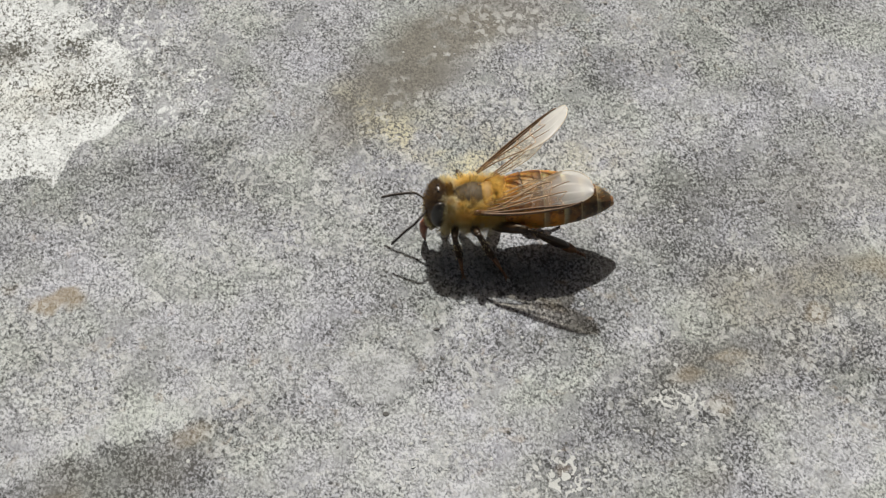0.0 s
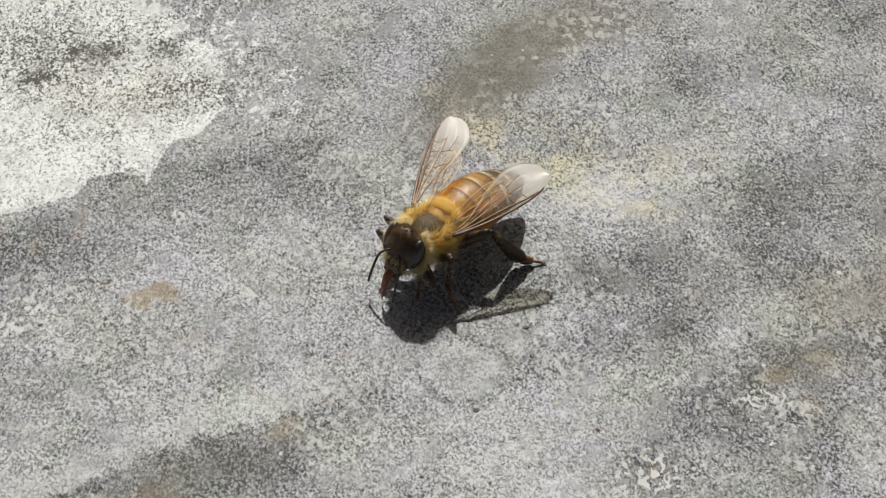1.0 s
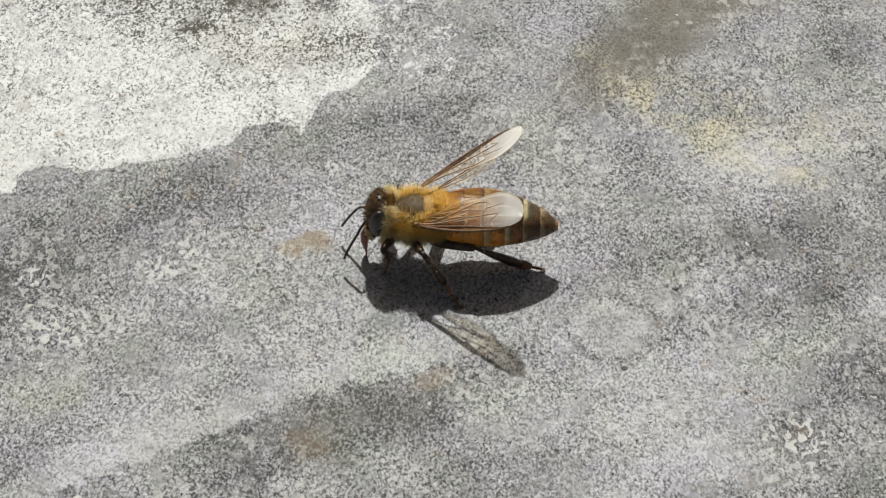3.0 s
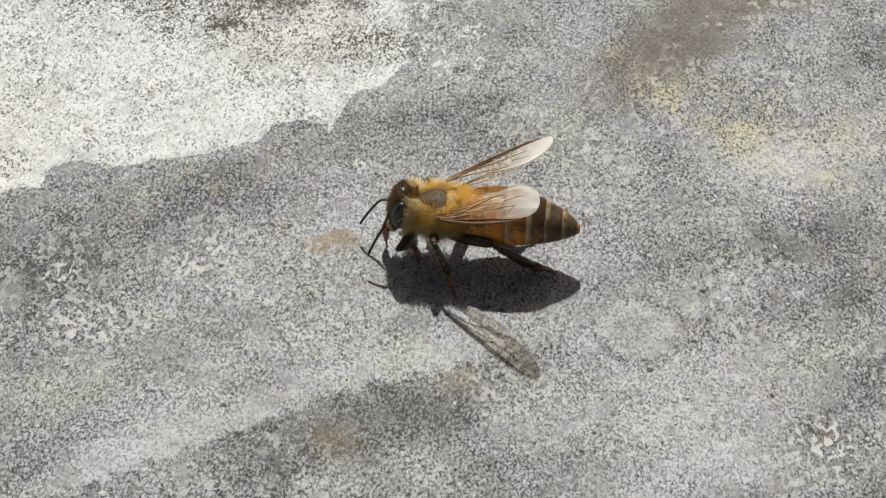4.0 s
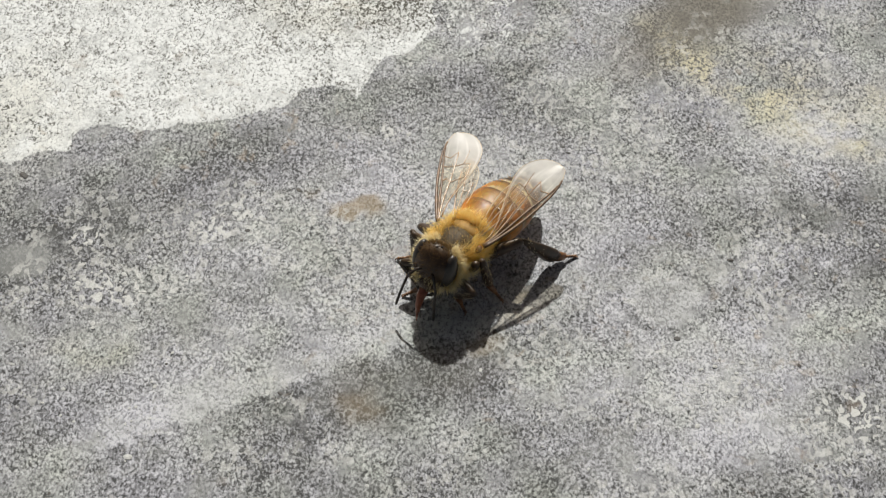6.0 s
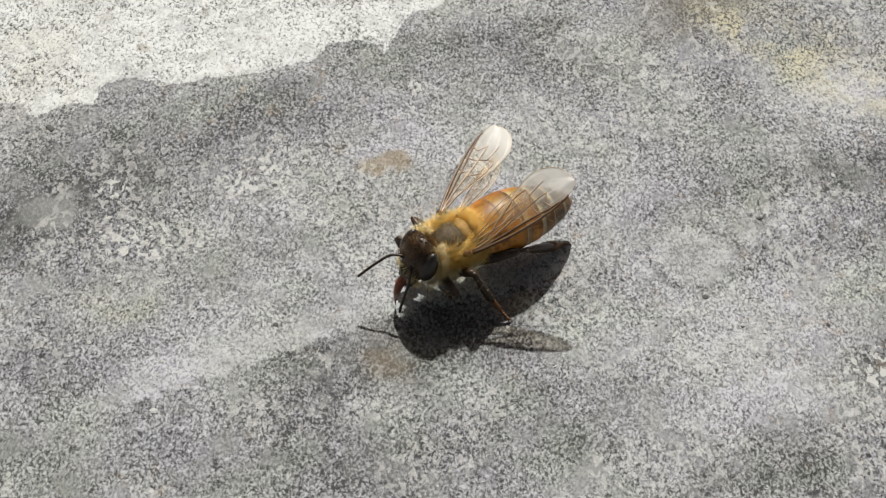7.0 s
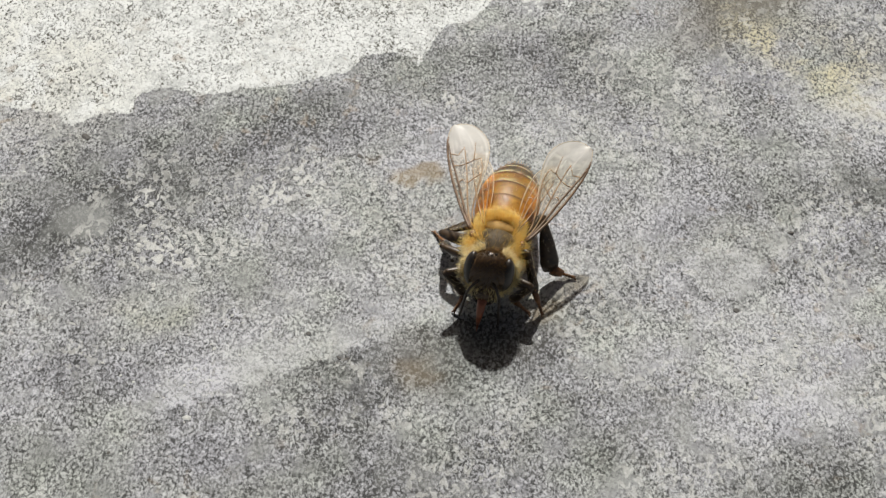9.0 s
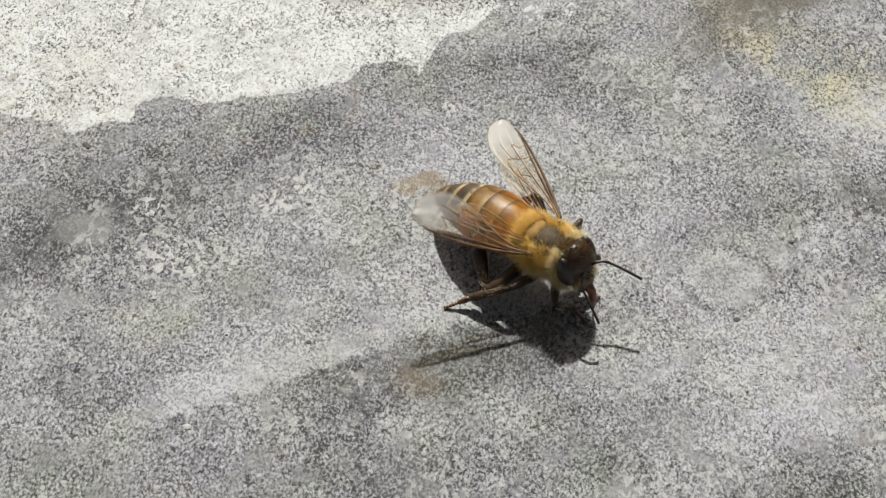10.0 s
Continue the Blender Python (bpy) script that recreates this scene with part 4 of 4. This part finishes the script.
    # where each foot stands on the stone: seconds, x, y in mm
    feet = {
        ('fore', 1): [(0.0, 19.9, 1.0), (0.5, 11.9, 3.8), (1.0, 10.6, -0.6), (1.5, 10.2, -0.6), (2.0, 8.9, -1.3), (2.2, 6.0, -2.7), (2.5, 1.8, -3.4), (3.0, -1.8, -2.6), (4.5, -1.2, -1.1), (5.0, -0.7, -4.4), (5.5, 0.9, -8.1), (7.0, -2.3, -11.4), (7.5, -5.1, -10.3), (8.0, -6.2, -10.8), (8.5, -3.3, -9.7), (9.0, 0.7, -11.6), (9.5, 0.2, -12.8)],
        ('mid', 1): [(0.0, 22.9, 0.8), (0.5, 12.7, 1.4), (0.7, 13.6, -2.7), (0.8, 14.4, -1.6), (1.0, 13.3, -2.0), (1.5, 13.1, -1.5), (2.0, 13.4, -1.7), (2.2, 12.6, -1.9), (2.5, 5.5, -4.0), (3.0, 3.3, -5.3), (4.5, 0.8, -4.4), (5.5, 2.7, -6.3), (7.0, 1.5, -13.1), (7.5, -1.8, -12.7), (8.0, -2.0, -12.2), (8.5, -1.8, -12.5), (9.0, 1.5, -11.7), (9.5, 1.8, -12.2), (9.8, 1.6, -11.8)],
        ('hind', 1): [(0.0, 28.5, 2.7), (0.5, 19.4, 1.9), (1.0, 19.6, 2.5), (1.5, 19.5, 2.4), (2.0, 19.6, 2.4), (2.2, 15.5, 1.0), (2.5, 10.6, -1.1), (3.0, 9.1, -1.8), (4.5, 7.7, -2.3), (5.0, 8.1, -2.3), (5.5, 8.0, -2.2), (7.0, 5.3, -6.2), (7.5, 5.2, -6.5), (8.0, 2.9, -8.7), (8.5, 3.2, -8.6), (9.0, 3.6, -8.3), (9.5, 3.0, -8.6), (9.8, 2.8, -8.1)],
        ('mid', -1): [(5.5, -4.4, -4.5), (9.0, -6.0, -4.7), (9.5, -6.2, -7.7), (9.9, -5.1, -10.8), (10.0, -5.0, -10.7)],
        ('fore', -1): [(8.5, -5.4, -10.2), (9.0, -4.3, -11.8), (9.5, -4.4, -11.5), (9.9, 2.9, -10.9), (10.0, 4.3, -11.4)],
    }
    home = {"fore": (2.2, 2.6), "mid": (-0.8, 4.5), "hind": (-6.4, 1.1)}
    for (kind, side), bones in legs.items():
        keys, stand = [[], [], []], None
        plan = feet.get((kind, side), [])
        for t, m in rows:
            spot = None
            for a, b in zip(plan, plan[1:]):
                if a[0] <= t <= b[0]:
                    f = float(smooth(0.3, 0.7, (t - a[0]) / (b[0] - a[0])))
                    spot = Vector((a[1] + (b[1] - a[1]) * f, a[2] + (b[2] - a[2]) * f, 0.08)) * MM
            if spot is None:
                rest = m @ (Vector((home[kind][0], side * home[kind][1], 0)) * MM)
                rest.z = 0.08 * MM
                if stand is None or (stand - rest).length > 1.3 * MM:
                    stand = rest
                spot = stand
            else:
                stand = spot
            foot = (m.inverted() @ spot) / MM
            for key, p in zip(keys, bend_leg(kind, side, foot)):
                key.append((t, p))
        for bone, key in zip(bones, keys):
            walk(bone, key)
    # wings: seconds, spread, raise of the left, then of the right
    flaps = [
        (0.0, 13.1, 20.1, 16.9, 38.5),
        (0.2, 25.5, 31.2, 16.1, 39.4),
        (0.5, 11.4, 25.0, 23.8, 43.8),
        (0.7, 20.5, 19.4, 32.1, 24.4),
        (1.0, 19.7, 17.4, 30.1, 13.0),
        (1.5, 17.6, 28.8, 36.5, 13.7),
        (2.0, 14.0, 23.5, 33.6, 11.2),
        (2.2, 14.8, 21.3, 36.6, 15.3),
        (2.5, 16.4, 19.8, 36.5, 14.7),
        (3.0, 25.2, 26.1, 21.6, 29.9),
        (4.3, 25.6, 30.6, 15.0, 27.4),
        (4.5, 18.3, 22.6, 15.6, 28.5),
        (4.7, 22.7, 27.9, 14.9, 28.7),
        (4.9, 19.7, 30.2, 37.4, 9.4),
        (5.0, 18.0, 30.8, 41.6, 7.2),
        (5.2, 13.6, 20.0, 30.4, 12.8),
        (5.5, 16.0, 18.7, 24.4, 22.5),
        (5.7, 9.2, 9.6, 25.8, 9.8),
        (6.8, 26.7, 44.7, 36.9, 3.9),
        (7.0, 14.5, 33.4, 34.5, 7.8),
        (7.2, 30.5, 32.7, 32.7, 2.8),
        (7.5, 18.1, 24.4, 33.0, 10.3),
        (7.8, 13.9, 21.0, 16.1, 33.0),
        (8.0, 12.8, 19.9, 14.7, 32.8),
        (8.2, 27.3, 31.0, 34.5, 7.2),
        (8.5, 27.8, 28.3, 30.9, 9.7),
        (8.8, 15.2, 11.8, 27.3, 1.3),
        (9.0, 25.7, 19.3, 25.9, 12.1),
        (9.5, 23.2, 15.0, 27.4, 17.7),
        (9.8, 20.4, 11.1, 22.4, 9.5),
        (9.9, 36.0, 10.5, 25.5, 25.0),
        (10.0, 26.7, 19.3, 42.8, 29.4),
    ]
    for side in (1, -1):
        keys = {"forewing": [], "hindwing": []}
        for t, *angles in flaps:
            spread, lift = (radians(v) for v in (angles[:2] if side == 1 else angles[2:]))
            along = Vector((-math.cos(lift) * math.cos(spread), side * math.cos(lift) * math.sin(spread), math.sin(lift)))
            tilt = radians(13)
            lead = Vector((0, side * math.cos(tilt), -math.sin(tilt)))
            lead = (lead - lead.dot(along) * along).normalized()
            root = Vector((-0.40, side * 1.65, 1.02))
            turn = Matrix((along, lead * side, along.cross(lead * side))).transposed().to_4x4()
            keys["forewing"].append((t, Matrix.Translation(root * MM) @ turn))
            back = root - 0.25 * along - 0.55 * lead - Vector((0.55, 0, 0.10))
            keys["hindwing"].append((t, Matrix.Translation(back * MM) @ turn @ pose(0, 0, 0, 0, 0, -side * 4)))
        for kind, key in keys.items():
            walk(wings[kind, side], key)
    # head and abdomen nod; antennae: seconds, dip and spread of the left, then of the right
    nods = [(0, 2, -3), (0.4, 4, 0), (0.6, 10, 0), (0.8, 14, 0), (1.0, 14, 0), (2.0, 8, 0), (3.0, 2, -3), (4.5, 4, -3), (4.8, 4, -3), (5.1, 12, 0), (5.5, 12, 2), (7.0, 10, 0), (8.0, 3, -3), (8.5, 10, 2), (9.0, 12, 6), (9.5, 12, 7), (9.8, 10, 7), (9.9, 6, 3), (10.0, 6, 0)]
    walk(head, [(t, pose(1.58 * MM, 0, 0.08 * MM, 0, -h, 0)) for t, h, _ in nods])
    walk(abdomen, [(t, pose(-2.05 * MM, 0, -0.15 * MM, 0, -a, 0)) for t, _, a in nods])
    feel = [(0, 38, 10, 20, 10), (0.5, 82, 0, 75, 5), (1.0, 85, -5, 85, 10), (1.5, 88, -4, 88, 12), (2.0, 68, 5, 50, 15), (2.5, 62, 5, 58, 8), (3.0, 62, 10, 58, 4), (4.5, 52, 45, 62, -25), (5.0, 90, -5, 85, 10), (5.5, 92, -4, 90, 5), (7.0, 80, 0, 45, 12), (7.5, 60, 4, 52, 4), (8.0, 45, 8, 5, 8), (8.5, 80, 0, 35, 25), (9.0, 95, -5, 95, -5), (9.5, 100, -8, 100, -8), (9.8, 90, -5, 90, -5), (9.9, 12, 10, 50, 10), (10.0, 20, 12, 45, 14)]
    for n, (antenna, root) in enumerate(antennae):
        side = 1 - 2 * n
        walk(antenna, [(t, Matrix.Translation(root) @ pose(0, 0, 0, 0, 0, side * v[2 * n + 1]) @ pose(0, 0, 0, 0, v[2 * n], 0)) for t, *v in feel])


motions()
